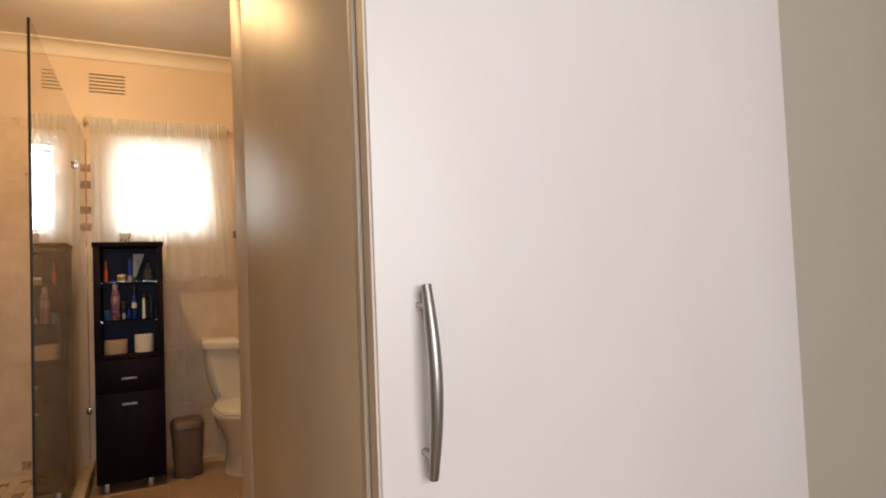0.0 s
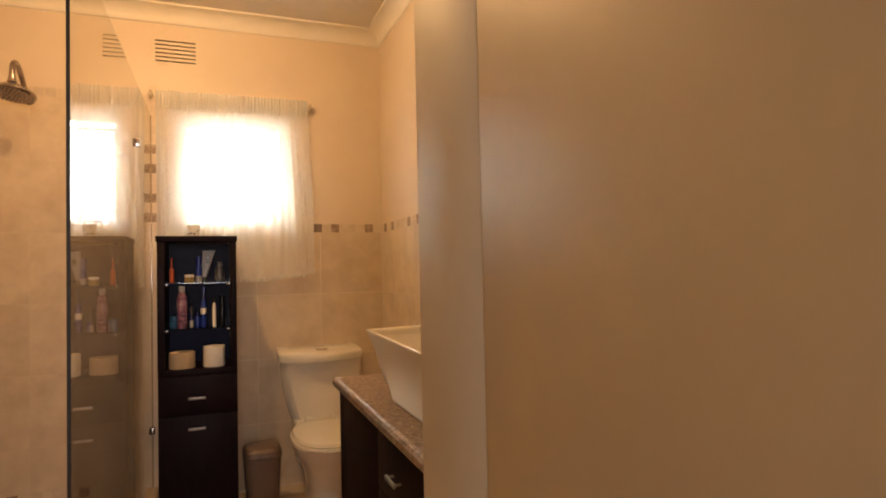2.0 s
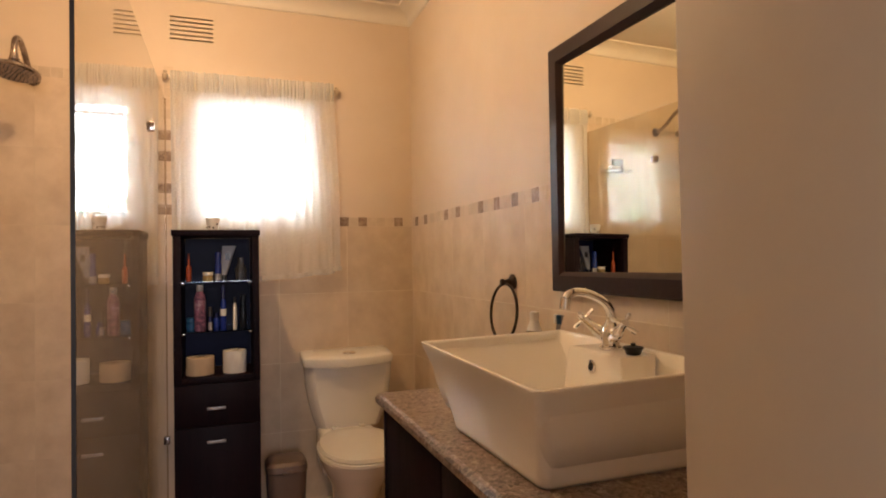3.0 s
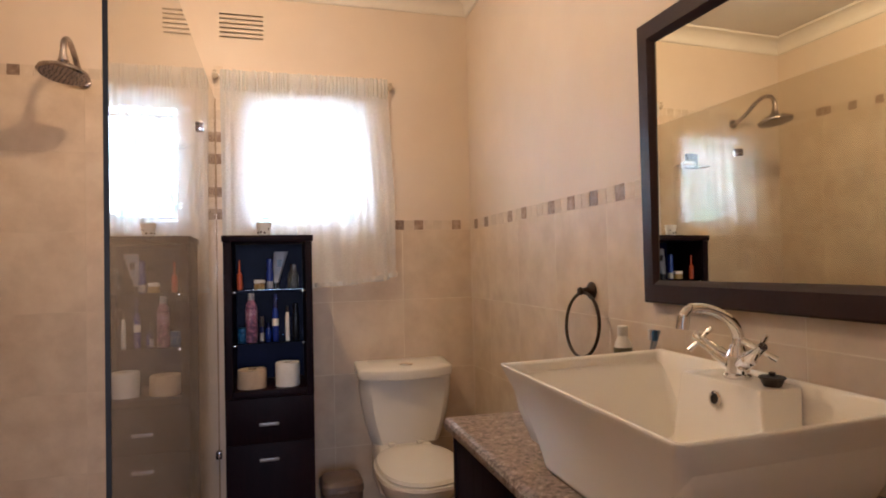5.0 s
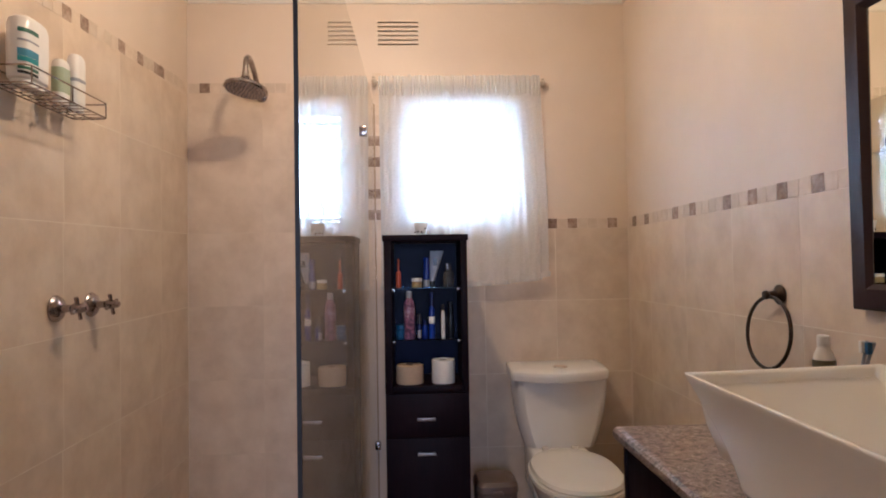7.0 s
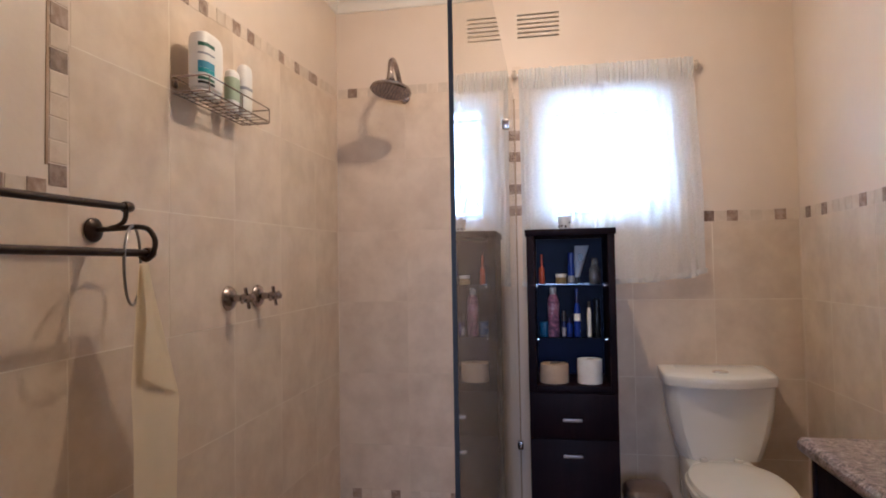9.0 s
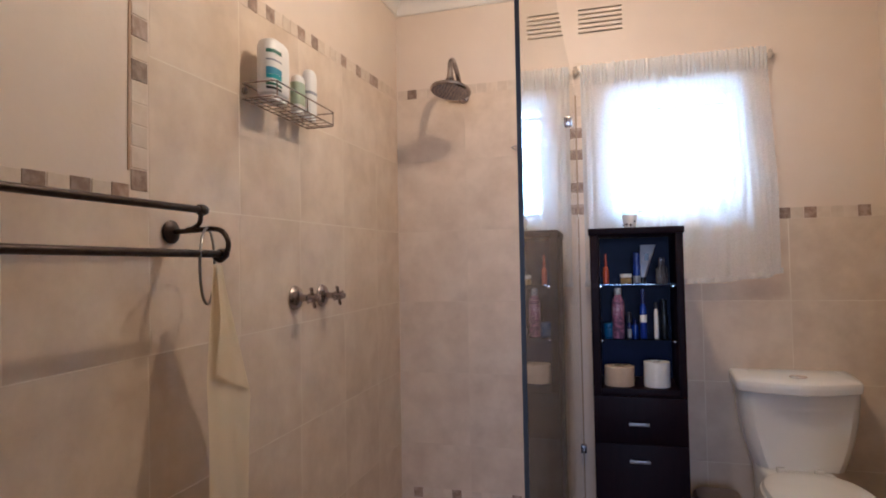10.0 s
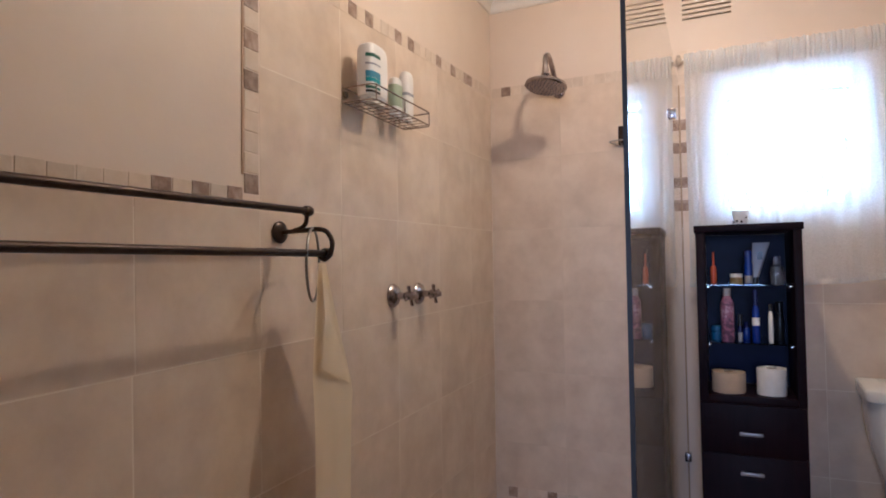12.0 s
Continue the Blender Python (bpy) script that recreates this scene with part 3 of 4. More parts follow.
for a in (200, 238, 275, 310):
    x, y = -0.033 + 0.0262 * math.cos(radians(a)), 3.69 + 0.0262 * math.sin(radians(a))
    part("flower_print", lathe([(0, -0.0012), (0.005, -0.0008), (0.005, 0.0008), (0, 0.0012)], (x, y, 1.4295 + 0.022 + 0.009 * math.sin(a)), 8, m=Matrix.Rotation(radians(90), 4, "X")), BRONZE, cup)
dish = thing("dish", (0.055, 3.72, 1.4295), "small flat white dish on the cabinet top", "dish")
part("bowl", lathe([(0, 0), (0.030, 0), (0.045, 0.006), (0.043, 0.006), (0.029, 0.002), (0, 0.002)], (0.055, 3.72, 1.4295), 24), WHITEP, dish)

# things on the sill
bottle("bottle", (0.402, 4.125, 1.4915), 0.022, 0.115, plain("grey_green_bottle", (0.10, 0.16, 0.10), 0.3), "grey-green bottle on the window sill behind the curtain", neck=0.7, cap=0.2)
bottle("bottle", (0.300, 4.13, 1.4915), 0.030, 0.085, WHITEP, "short white bottle on the window sill behind the curtain", neck=0.7, cap=0.2)
bottle("jar", (0.215, 4.13, 1.4915), 0.032, 0.075, GREYW, "squat pale jar on the window sill", "jar", neck=0.8, cap=0.25)


# curtain
def curtain():
    c = thing("curtain", (0.19, 4.02, 2.23), "short white sheer gathered curtain on a rod", "curtain")
    nx, nz = 220, 30
    x0, x1 = -0.235, 0.588
    bm = bmesh.new()
    grid = []
    for j in range(nz + 1):
        v = j / nz
        row = []
        for i in range(nx + 1):
            u = i / nx
            z = 2.250 - v * 1.05
            amp = 0.004 + 0.010 * min(1, max(0, v - 0.03) * 3)
            w = 2 * math.pi
            ph = w * (7 * u + 0.25 * math.sin(w * u * 2.3) + 0.35 * noise.noise(Vector((u * 6, v * 0.8, 3))))
            fold = math.sin(ph) + 0.4 * math.sin(2.3 * ph + 1.1 + v)
            fine = 0.004 * math.sin(w * 46 * u + 2 * noise.noise(Vector((u * 30, v, 0)))) * max(0, 1 - v * 7)
            x = x0 + (x1 - x0) * u + 0.012 * math.sin(ph * 0.5) * v + 0.030 * min(1, 1.6 * v) * u
            y = 4.048 - 0.024 * v + amp * (0.7 + 0.5 * noise.noise(Vector((u * 3, 0, 9)))) * fold + fine - 0.012 * v
            if v > 0.995:
                z += 0.006 * math.sin(w * 4 * u)
            z += 0.035 * v * max(0, (u - 0.72) / 0.28)
            z += 0.010 * math.sin(w * 3.1 * u + 0.5) * v - 0.02 * v * (1 - u) + (0.006 * noise.noise(Vector((u * 60, 0, 0))) if j == 0 else 0)
            row.append(bm.verts.new((x, y, z)))
        grid.append(row)
    for a, b in zip(grid, grid[1:]):
        for i in range(nx):
            bm.faces.new((a[i], a[i + 1], b[i + 1], b[i]))
    part("cloth", bm, VOILE, c, "sheer white voile", smooth=180)
    bm = bmesh.new()
    rows = []
    for j in range(9):
        v = j / 8
        row = []
        for i in range(361):
            u = i / 360
            y = 4.046 + 0.007 * math.sin(2 * math.pi * (44 * u + 2.2 * noise.noise(Vector((u * 12, 0, 5)))))
            row.append(bm.verts.new((x0 + (x1 - x0) * u, y - 0.014 * math.sin(math.pi * v), 2.262 + 0.008 * noise.noise(Vector((u * 45, 0, 2))) * (1 - v) - 0.105 * v)))
        rows.append(row)
    for a, b in zip(rows, rows[1:]):
        for i in range(360):
            bm.faces.new((a[i], a[i + 1], b[i + 1], b[i]))
    part("gathered_heading", bm, VOILE, c, "ruffled rod pocket heading", smooth=180)
    bm = bmesh.new()
    rows = []
    for j in range(3):
        row = []
        for i in range(121):
            u = i / 120
            ph = 2 * math.pi * 9 * u
            row.append(bm.verts.new((x0 + (x1 - x0 + 0.026) * u, 4.003 + 0.014 * math.sin(ph), 1.222 - 0.012 * j - 0.02 * (1 - u) + 0.035 * max(0, (u - 0.72) / 0.28))))
        rows.append(row)
    for a, b in zip(rows, rows[1:]):
        for i in range(120):
            bm.faces.new((a[i], a[i + 1], b[i + 1], b[i]))
    part("hem", bm, VOILE, c, smooth=180)
    return c


curtain()
rod = thing("curtain_rod", (0.19, 4.03, 2.235), "thin curtain rod on two small hooks", "curtain rod")
part("rod", tube([(-0.262, 4.054, 2.236), (0.612, 4.054, 2.222)], 0.005, 10), WHITEP, rod)
for x, z in ((-0.258, 2.236), (0.604, 2.222)):
    part("hook", tube([(x, 4.084, z), (x, 4.054, z - 0.012), (x, 4.044, z + 0.004)], 0.004, 8, smooth_steps=4), BRONZE, rod, "small dark wall hook")
    part("tie_end", lathe([(0, -0.026), (0.006, -0.020), (0.013, -0.008), (0.014, 0.003), (0.007, 0.010), (0.010, 0.019), (0, 0.024)], (x, 4.046, z), 12), plain("beige_knot", (0.58, 0.49, 0.38), 0.9), rod, "knotted curtain cord")


# toilet
def toilet():
    t = thing("toilet", (0.61, 3.72, 0), "white ceramic close-coupled toilet with closed seat below the window wall", "toilet")
    rings = []
    for k in range(13):
        s = k / 12
        hx = 0.173 + 0.058 * (1 - (1 - s) ** 2.1)
        front, ring = 3.925 - 0.025 * s, []
        for x, y, zz in rounded(0.634, (front + 4.072) / 2, hx, (4.072 - front) / 2, 0.045, 0.410 + s * 0.322):
            if y < 4.0:
                y -= 0.062 * (1 - min(1, abs(x - 0.634) / hx) ** 2)
            ring.append((x, y, zz))
        rings.append(ring)
    part("cistern", ring_loft(rings), CERAMIC, t)
    rings = []
    for z, grow in ((0.734, 0.000), (0.738, 0.008), (0.756, 0.012), (0.772, 0.012), (0.779, 0.007), (0.783, -0.006), (0.786, -0.05)):
        ring = []
        for x, y, zz in rounded(0.627, 3.985, 0.226 + grow, 0.085 + grow * 0.7, 0.014, z, n=4):
            if zz > 0.76:
                zz += 0.020 * min(1, max(0, (y - 3.90) / 0.10))
            ring.append((x, y, zz))
        count, more = len(ring), []
        for k in range(count):
            a, b = Vector(ring[k]), Vector(ring[(k + 1) % count])
            steps = 14 if abs(a.x - b.x) > 0.2 else 1
            for q in range(steps):
                p = a.lerp(b, q / steps)
                if p.y < 4.0:
                    p.y -= 0.080 * max(0, 1 - ((p.x - 0.627) / 0.239) ** 2)
                more.append(tuple(p))
        rings.append(more)
    part("cistern_lid", ring_loft(rings), CERAMIC, t)
    part("flush_button", lathe([(0, -0.002), (0.032, -0.002), (0.032, 0.009), (0.027, 0.014), (0, 0.015)], (0.630, 3.908, 0.7865), 24, squash=(1.15, 0.8)), CHROME, t, "oval chrome dual flush button")

    def oval(cx, cy, a, b, z, power=2.3, n=40):
        out = []
        for k in range(n):
            w = 2 * math.pi * k / n
            c, s = math.cos(w), math.sin(w)
            x = cx + a * math.copysign(abs(c) ** (2 / power), c)
            y = cy + b * math.copysign(abs(s) ** (2 / power), s)
            if s > 0:
                x = cx + (x - cx) * (1 + 0.03 * s)
            out.append((x, y, z))
        return out
    bowl = [(0.0, 0.125, 0.20, 3.70), (0.03, 0.115, 0.19, 3.70), (0.12, 0.105, 0.17, 3.70), (0.22, 0.125, 0.19, 3.67), (0.29, 0.160, 0.22, 3.63), (0.34, 0.180, 0.245, 3.61), (0.368, 0.186, 0.252, 3.60), (0.378, 0.180, 0.246, 3.60)]
    part("bowl", ring_loft([oval(0.61, cy, a, b, z) for z, a, b, cy in bowl]), CERAMIC, t)
    part("pan_deck", boxes((0.47, 0.75, 3.80, 4.06, 0.20, 0.409), bevel=0.02, seg=3), CERAMIC, t)
    part("seat", ring_loft([oval(0.612, 3.588, 0.190, 0.278, 0.379), oval(0.612, 3.588, 0.197, 0.286, 0.385), oval(0.612, 3.588, 0.195, 0.284, 0.397)]), SEATM, t)
    part("seat_lid", ring_loft([oval(0.612, 3.595, 0.182, 0.270, 0.3975), oval(0.612, 3.595, 0.187, 0.276, 0.403), oval(0.612, 3.595, 0.180, 0.267, 0.417), oval(0.61, 3.61, 0.150, 0.225, 0.423), oval(0.61, 3.62, 0.09, 0.14, 0.426)]), SEATM, t)
    for x in (0.54, 0.68):
        part("hinge", boxes((x - 0.015, x + 0.015, 3.845, 3.875, 0.4095, 0.430), bevel=0.004), SEATM, t)
    return t


toilet()

# pedal bin
bn = thing("pedal_bin", (0.285, 3.76, 0), "small taupe plastic pedal bin on the floor beside the toilet", "bin")
part("body", ring_loft([rounded(0.285, 3.76, hx, hy, 0.04, z) for hx, hy, z in ((0.078, 0.078, 0.006), (0.080, 0.080, 0.02), (0.092, 0.092, 0.27), (0.092, 0.092, 0.285))]), BINM, bn)
part("lid", ring_loft([rounded(0.285, 3.76, hx, hy, 0.045, z) for hx, hy, z in ((0.094, 0.094, 0.2855), (0.097, 0.097, 0.292), (0.094, 0.094, 0.318), (0.082, 0.082, 0.334), (0.050, 0.050, 0.342))]), BINM, bn)
part("lid_tab", boxes((0.262, 0.308, 3.656, 3.668, 0.282, 0.302), bevel=0.004), BINM, bn)
part("pedal", boxes((0.258, 0.312, 3.640, 3.69, 0.0, 0.014), bevel=0.004), BINM, bn)
part("base_ring", ring_loft([rounded(0.285, 3.76, 0.083, 0.083, 0.04, z) for z in (0.0, 0.0055)]), BLACKP, bn)

# vanity
WT = 0.866
van = thing("vanity_cabinet", (0.76, 1.85, 0), "dark espresso vanity cabinet under the speckled worktop", "vanity cabinet")
part("end_panel", boxes((0.475, 1.038, 2.555, 2.573, 0.0, WT - 0.0355), bevel=0.001), ESPRESSO, van)
part("end_panel", boxes((0.475, 1.038, 1.053, 1.071, 0.0, WT - 0.0355), bevel=0.001), ESPRESSO, van)
part("plinth", boxes((0.53, 0.545, 1.0715, 2.5545, 0.0, 0.1)), ESPRESSO, van)
part("bottom_panel", boxes((0.50, 1.038, 1.0715, 2.5545, 0.1005, 0.118)), ESPRESSO, van)
for k in range(3):
    y0 = 1.076 + k * 0.494
    if k == 2:
        part("door", boxes((0.478, 0.496, y0, y0 + 0.488, 0.105, WT - 0.04), bevel=0.0015), ESPRESSO, van)
        continue
    dr = part("door", boxes((0.478, 0.496, y0, y0 + 0.488, 0.105, 0.655), bevel=0.0015), ESPRESSO, van)
    dw = part("drawer_front", boxes((0.478, 0.496, y0, y0 + 0.488, 0.660, WT - 0.04), bevel=0.0015), ESPRESSO, van)
    for d, z in ((dw, 0.735), (dr, 0.600)):
        part("handle", boxes((0.456, 0.463, y0 + 0.26, y0 + 0.34, z - 0.005, z + 0.005), (0.463, 0.4785, y0 + 0.266, y0 + 0.272, z - 0.003, z + 0.003), (0.463, 0.4785, y0 + 0.328, y0 + 0.334, z - 0.003, z + 0.003), bevel=0.001), STEEL, d, "small flat silver handle")
pr = [(0.4698, WT), (0.461, WT - 0.003), (0.455, WT - 0.010), (0.454, WT - 0.018), (0.456, WT - 0.027), (0.463, WT - 0.034), (0.4698, WT - 0.035)]
wt = thing("worktop", (0.75, 1.82, WT), "brown speckled laminate worktop with rounded front edge on the vanity", "worktop")
part("slab", boxes((0.470, 1.038, 1.053, 2.594, WT - 0.035, WT)), GRANITE, wt, smooth=0)
part("front_edge", ring_loft([[(x, y, z) for x, z in pr] for y in (1.053, 2.594)]), GRANITE, wt, "rounded front edge")
part("end_strip", boxes((0.462, 1.038, 2.5945, 2.5985, WT - 0.034, WT - 0.001), bevel=0.001), GRANITE, wt, "edging strip")


# vessel basin
def basin():
    b = thing("vessel_basin", (0.71, 1.955, WT), "white rectangular flared vessel basin standing on the worktop", "basin")
    cx, cy = 0.712, 1.9555
    RZ = 1.049

    def lift(x, y):
        return (0.016 if y > cy else 0.009) * ((abs(x - cx) / 0.21) ** 2 * (abs(y - cy) / 0.31) ** 3) + 0.008 * (x - 0.5) / 0.42
    outer = []
    for k in range(25):
        s = k / 24
        f = 0.35 * s + 0.65 * s ** 2
        hx = 0.172 + (0.213 - 0.172) * f
        far = 0.185 + (0.3125 - 0.185) * (0.45 * s + 0.55 * s ** 2.2)
        near = 0.252 + (0.3125 - 0.252) * (0.45 * s + 0.55 * s ** 2.4)
        hy, mid = (far + near) / 2, (far - near) / 2
        foot = 0.004 if k == 0 else 0
        outer.append(rounded(cx, cy + mid, hx - foot, hy - foot, 0.026 - 0.012 * s, WT + 0.0005 + s * (RZ - WT - 0.004), n=9, lift=(lambda x, y, f=f: lift(x, y) * f)))
    top = [rounded(cx, cy, 0.2132, 0.3127, 0.0142, RZ, n=9, lift=lift), rounded(cx, cy, 0.2085, 0.3080, 0.0135, RZ + 0.0022, n=9, lift=lift), rounded(cx, cy, 0.204, 0.3035, 0.013, RZ + 0.0008, n=9, lift=lift)]
    inner = []
    for hx0, hy0, z, r in ((0.200, 0.2995, RZ - 0.003, 0.014), (0.195, 0.294, RZ - 0.020, 0.016), (0.186, 0.284, RZ - 0.08, 0.018), (0.170, 0.262, RZ - 0.140, 0.024), (0.14, 0.225, RZ - 0.157, 0.05), (0.03, 0.05, RZ - 0.163, 0.02)):
        inner.append(rounded(cx, cy, hx0, hy0, r, z, n=9, lift=(lift if z > RZ - 0.01 else None)))
    part("bowl", ring_loft(outer + top + inner), GLAZE, b, smooth=75)
    deck = []
    for z, x0, y0, y1, r in ((RZ - 0.155, 0.802, 1.815, 2.075, 0.006), (RZ + 0.006, 0.812, 1.840, 2.050, 0.006), (RZ + 0.012, 0.815, 1.843, 2.047, 0.005), (RZ + 0.0135, 0.821, 1.849, 2.041, 0.004)):
        x1 = 0.905 if z > RZ else 0.875
        deck.append(rounded((x0 + x1) / 2, (y0 + y1) / 2, (x1 - x0) / 2, (y1 - y0) / 2, r, z, n=5))
    part("tap_deck", ring_loft(deck), GLAZE, b, "white ceramic ledge that carries the tap")
    part("overflow_ring", lathe([(0.0100, 0), (0.0155, 0), (0.0155, 0.003), (0.0100, 0.004)], (cx + 0.0975, 1.945, 1.027), 20, m=Matrix.Rotation(radians(-82), 4, "Y")), CHROME, b, "chrome overflow ring")
    # no opening is cut: a black disc paints the shade inside the ring
    part("overflow_hole", lathe([(0, 0.001), (0.0102, 0.001), (0.0102, 0.002), (0, 0.002)], (cx + 0.0975, 1.945, 1.027), 16, m=Matrix.Rotation(radians(-82), 4, "Y")), BLACKR, b)
    part("waste", lathe([(0, 0), (0.022, 0), (0.020, 0.003), (0, 0.003)], (cx - 0.05, cy, RZ - 0.1625), 20), CHROME, b, "chrome waste")
    return b


basin()

# mixer tap
ty = 1.945
tx = 0.862
TZ = 1.063
tap = thing("mixer_tap", (tx, ty, TZ), "chrome swan-neck basin mixer with two cross handles", "tap")
part("body", lathe([(0, 0), (0.026, 0), (0.026, 0.006), (0.021, 0.010), (0.019, 0.035), (0.021, 0.042), (0.016, 0.055), (0.013, 0.062), (0, 0.062)], (tx, ty, TZ), 28), CHROME, tap)
part("spout", tube([(tx, ty, TZ + 0.055), (tx + 0.003, ty, TZ + 0.078), (tx - 0.010, ty, TZ + 0.104), (tx - 0.040, ty, TZ + 0.124), (tx - 0.075, ty, TZ + 0.135), (tx - 0.104, ty, TZ + 0.134), (tx - 0.119, ty, TZ + 0.121)],
                   [0.012, 0.0112, 0.0106, 0.0102, 0.0100, 0.0100, 0.0105], 18, smooth_steps=6), CHROME, tap)
part("spout_tip", tube([(tx - 0.118, ty, TZ + 0.122), (tx - 0.122, ty, TZ + 0.098)], 0.0122, 18), CHROME, tap)
for sgn in (1, -1):
    a = Vector((tx - 0.004, ty + sgn * 0.015, TZ + 0.028))
    e = Vector((tx - 0.020, ty + sgn * 0.072, TZ + 0.062))
    d = (e - a).normalized()
    arm = part("handle_arm", tube([a, a.lerp(e, 0.45), a.lerp(e, 0.5), a.lerp(e, 0.95), e], [0.014, 0.015, 0.012, 0.010, 0.009], 16), CHROME, tap)
    u = d.orthogonal().normalized()
    w = d.cross(u)
    bm = bmesh.new()
    for v in (u, w):
        tube([e + d * 0.006 - v * 0.032, e + d * 0.006 - v * 0.026, e + d * 0.006, e + d * 0.006 + v * 0.026, e + d * 0.006 + v * 0.032], [0.0052, 0.0055, 0.0035, 0.0055, 0.0052], 10, bm=bm)
    tube([e, e + d * 0.020], [0.010, 0.008], 14, bm=bm)
    part("cross_handle", bm, CHROME, arm, "chrome cross handle")

plug = thing("basin_plug", (0.862, 1.864, TZ - 0.002), "black rubber basin plug lying on the basin rim", "plug")
part("rubber_body", lathe([(0, 0.0), (0.014, 0.0), (0.020, 0.014), (0.0225, 0.016), (0.0215, 0.019), (0, 0.020)], (0.862, 1.864, TZ - 0.002), 24), BLACKR, plug)
part("pull_knob", lathe([(0, 0), (0.005, 0), (0.006, 0.006), (0, 0.008)], (0.862, 1.864, TZ + 0.0182), 14), BLACKR, plug)
# small things behind the basin
bottle("hand_cream_bottle", (0.975, 2.517, WT + 0.0005), 0.026, 0.236, WHITEP, "white hand cream bottle standing behind the basin", neck=0.5, cap=0.12, capmat=WHITEP, band=(0.45, 0.74, plain("olive_label", (0.13, 0.12, 0.07), 0.4)))
th = thing("toothbrush_holder", (0.975, 2.420, WT + 0.0005), "brown tumbler with toothbrushes behind the basin", "tumbler")
part("tumbler", lathe([(0, 0), (0.028, 0), (0.034, 0.155), (0.031, 0.155), (0.025, 0.005), (0, 0.005)], (0.975, 2.420, WT + 0.0005), 24), plain("brown_tumbler", (0.16, 0.10, 0.06), 0.3), th)
for dx, dy, head in ((0.016, -0.030, SKYB), (0.020, -0.012, WHITEP)):
    x, y, z = 0.975 + dx, 2.420 + dy, WT + 0.190
    br = part("toothbrush", tube([(0.975 - dx * 0.5, 2.420 - dy * 0.5, WT + 0.012), (x, y, z), (x + dx * 0.3, y + dy * 0.5, z + 0.045)], [0.004, 0.004, 0.0045], 8), GREYW, th)
    part("bristles", boxes((x + dx * 0.2 - 0.016, x + dx * 0.2 - 0.003, y + dy * 0.4 - 0.005, y + dy * 0.4 + 0.005, z + 0.018, z + 0.046), bevel=0.002), head, br, "pale toothbrush bristles")

# mirror
mir = thing("wall_mirror", (1.04, 1.93, 1.56), "large mirror in a wide espresso frame above the basin", "mirror")
MY0, MY1, MZ0, MZ1, MW = 1.36, 2.461, 1.172, 1.951, 0.066


def mitred():
    prof = [(0.0, 1.0445), (0.0, 1.016), (0.006, 1.010), (MW - 0.016, 1.008), (MW - 0.006, 1.016), (MW, 1.026), (MW, 1.0445)]
    rings = []
    for sy, sz in ((1, 1), (-1, 1), (-1, -1), (1, -1), (1, 1)):
        rings.append([((x), (MY1 - d if sy > 0 else MY0 + d), (MZ1 - d if sz > 0 else MZ0 + d)) for d, x in prof])
    bm = ring_loft(rings, False, False)
    bmesh.ops.remove_doubles(bm, verts=bm.verts, dist=1e-5)
    return bm


part("frame", mitred(), FRAME, mir, "espresso wood-grain frame")
bm = boxes((-0.0025, 0.0025, MY0 - 1.916 + 0.052, MY1 - 1.916 - 0.052, MZ0 - 1.564 + 0.052, MZ1 - 1.564 - 0.052))
bm.transform(Matrix.Translation((1.031, 1.916, 1.564)) @ Matrix.Rotation(radians(0.75), 4, "Z") @ Matrix.Rotation(radians(0.45), 4, "Y"))
part("mirror_glass", bm, MIRROR, mir, "clean mirror glass", smooth=0)

# towel ring by the basin
tr = thing("towel_ring", (1.04, 2.79, 1.19), "oil-rubbed bronze towel ring on the tiled wall", "towel ring")
RX = 1.005
part("wall_rose", lathe([(0, 0), (0.030, 0), (0.030, 0.005), (0.024, 0.010), (0.014, 0.016), (0.010, 0.036), (0.014, 0.042), (0.012, 0.050), (0, 0.052)], (1.0395, 2.795, 1.190), 24, m=Matrix.Rotation(radians(-90), 4, "Y")), BRONZE, tr)
part("ring", tube([(RX - 0.010 + 0.010 * math.cos(a), 2.790 + 0.110 * math.sin(a), 1.078 + 0.106 * math.cos(a)) for a in (2 * math.pi * k / 40 for k in range(40))], 0.0055, 10, closed=True), BRONZE, tr)

# towel rail
rail = thing("towel_rail", (-1.12, 2.05, 1.38), "double oil-rubbed bronze towel rail on the tiled wall", "towel rail")
for y in (2.365, 1.515):
    part("wall_rose", lathe([(0, 0), (0.030, 0), (0.030, 0.005), (0.024, 0.010), (0.010, 0.014), (0, 0.014)], (-1.1995, y, 1.376), 28, m=Matrix.Rotation(radians(90), 4, "Y")), BRONZE, rail)
    part("bracket_arm", tube([(-1.19, y, 1.376), (-1.12, y, 1.378), (-1.075, y, 1.380), (-1.045, y, 1.372), (-1.028, y, 1.345), (-1.034, y, 1.315), (-1.052, y, 1.300), (-1.070, y, 1.312)], 0.0065, 12, smooth_steps=5), BRONZE, rail)
    part("upper_curl", tube([(-1.150, y, 1.380), (-1.130, y, 1.384), (-1.112, y, 1.396), (-1.108, y, 1.420), (-1.116, y, 1.434)], 0.006, 12, smooth_steps=5), BRONZE, rail)
part("upper_bar", tube([(-1.112, 1.490, 1.416), (-1.112, 2.372, 1.430)], 0.0092, 16), BRONZE, rail)
part("lower_bar", tube([(-1.052, 1.490, 1.309), (-1.052, 2.372, 1.316)], 0.0092, 16), BRONZE, rail)
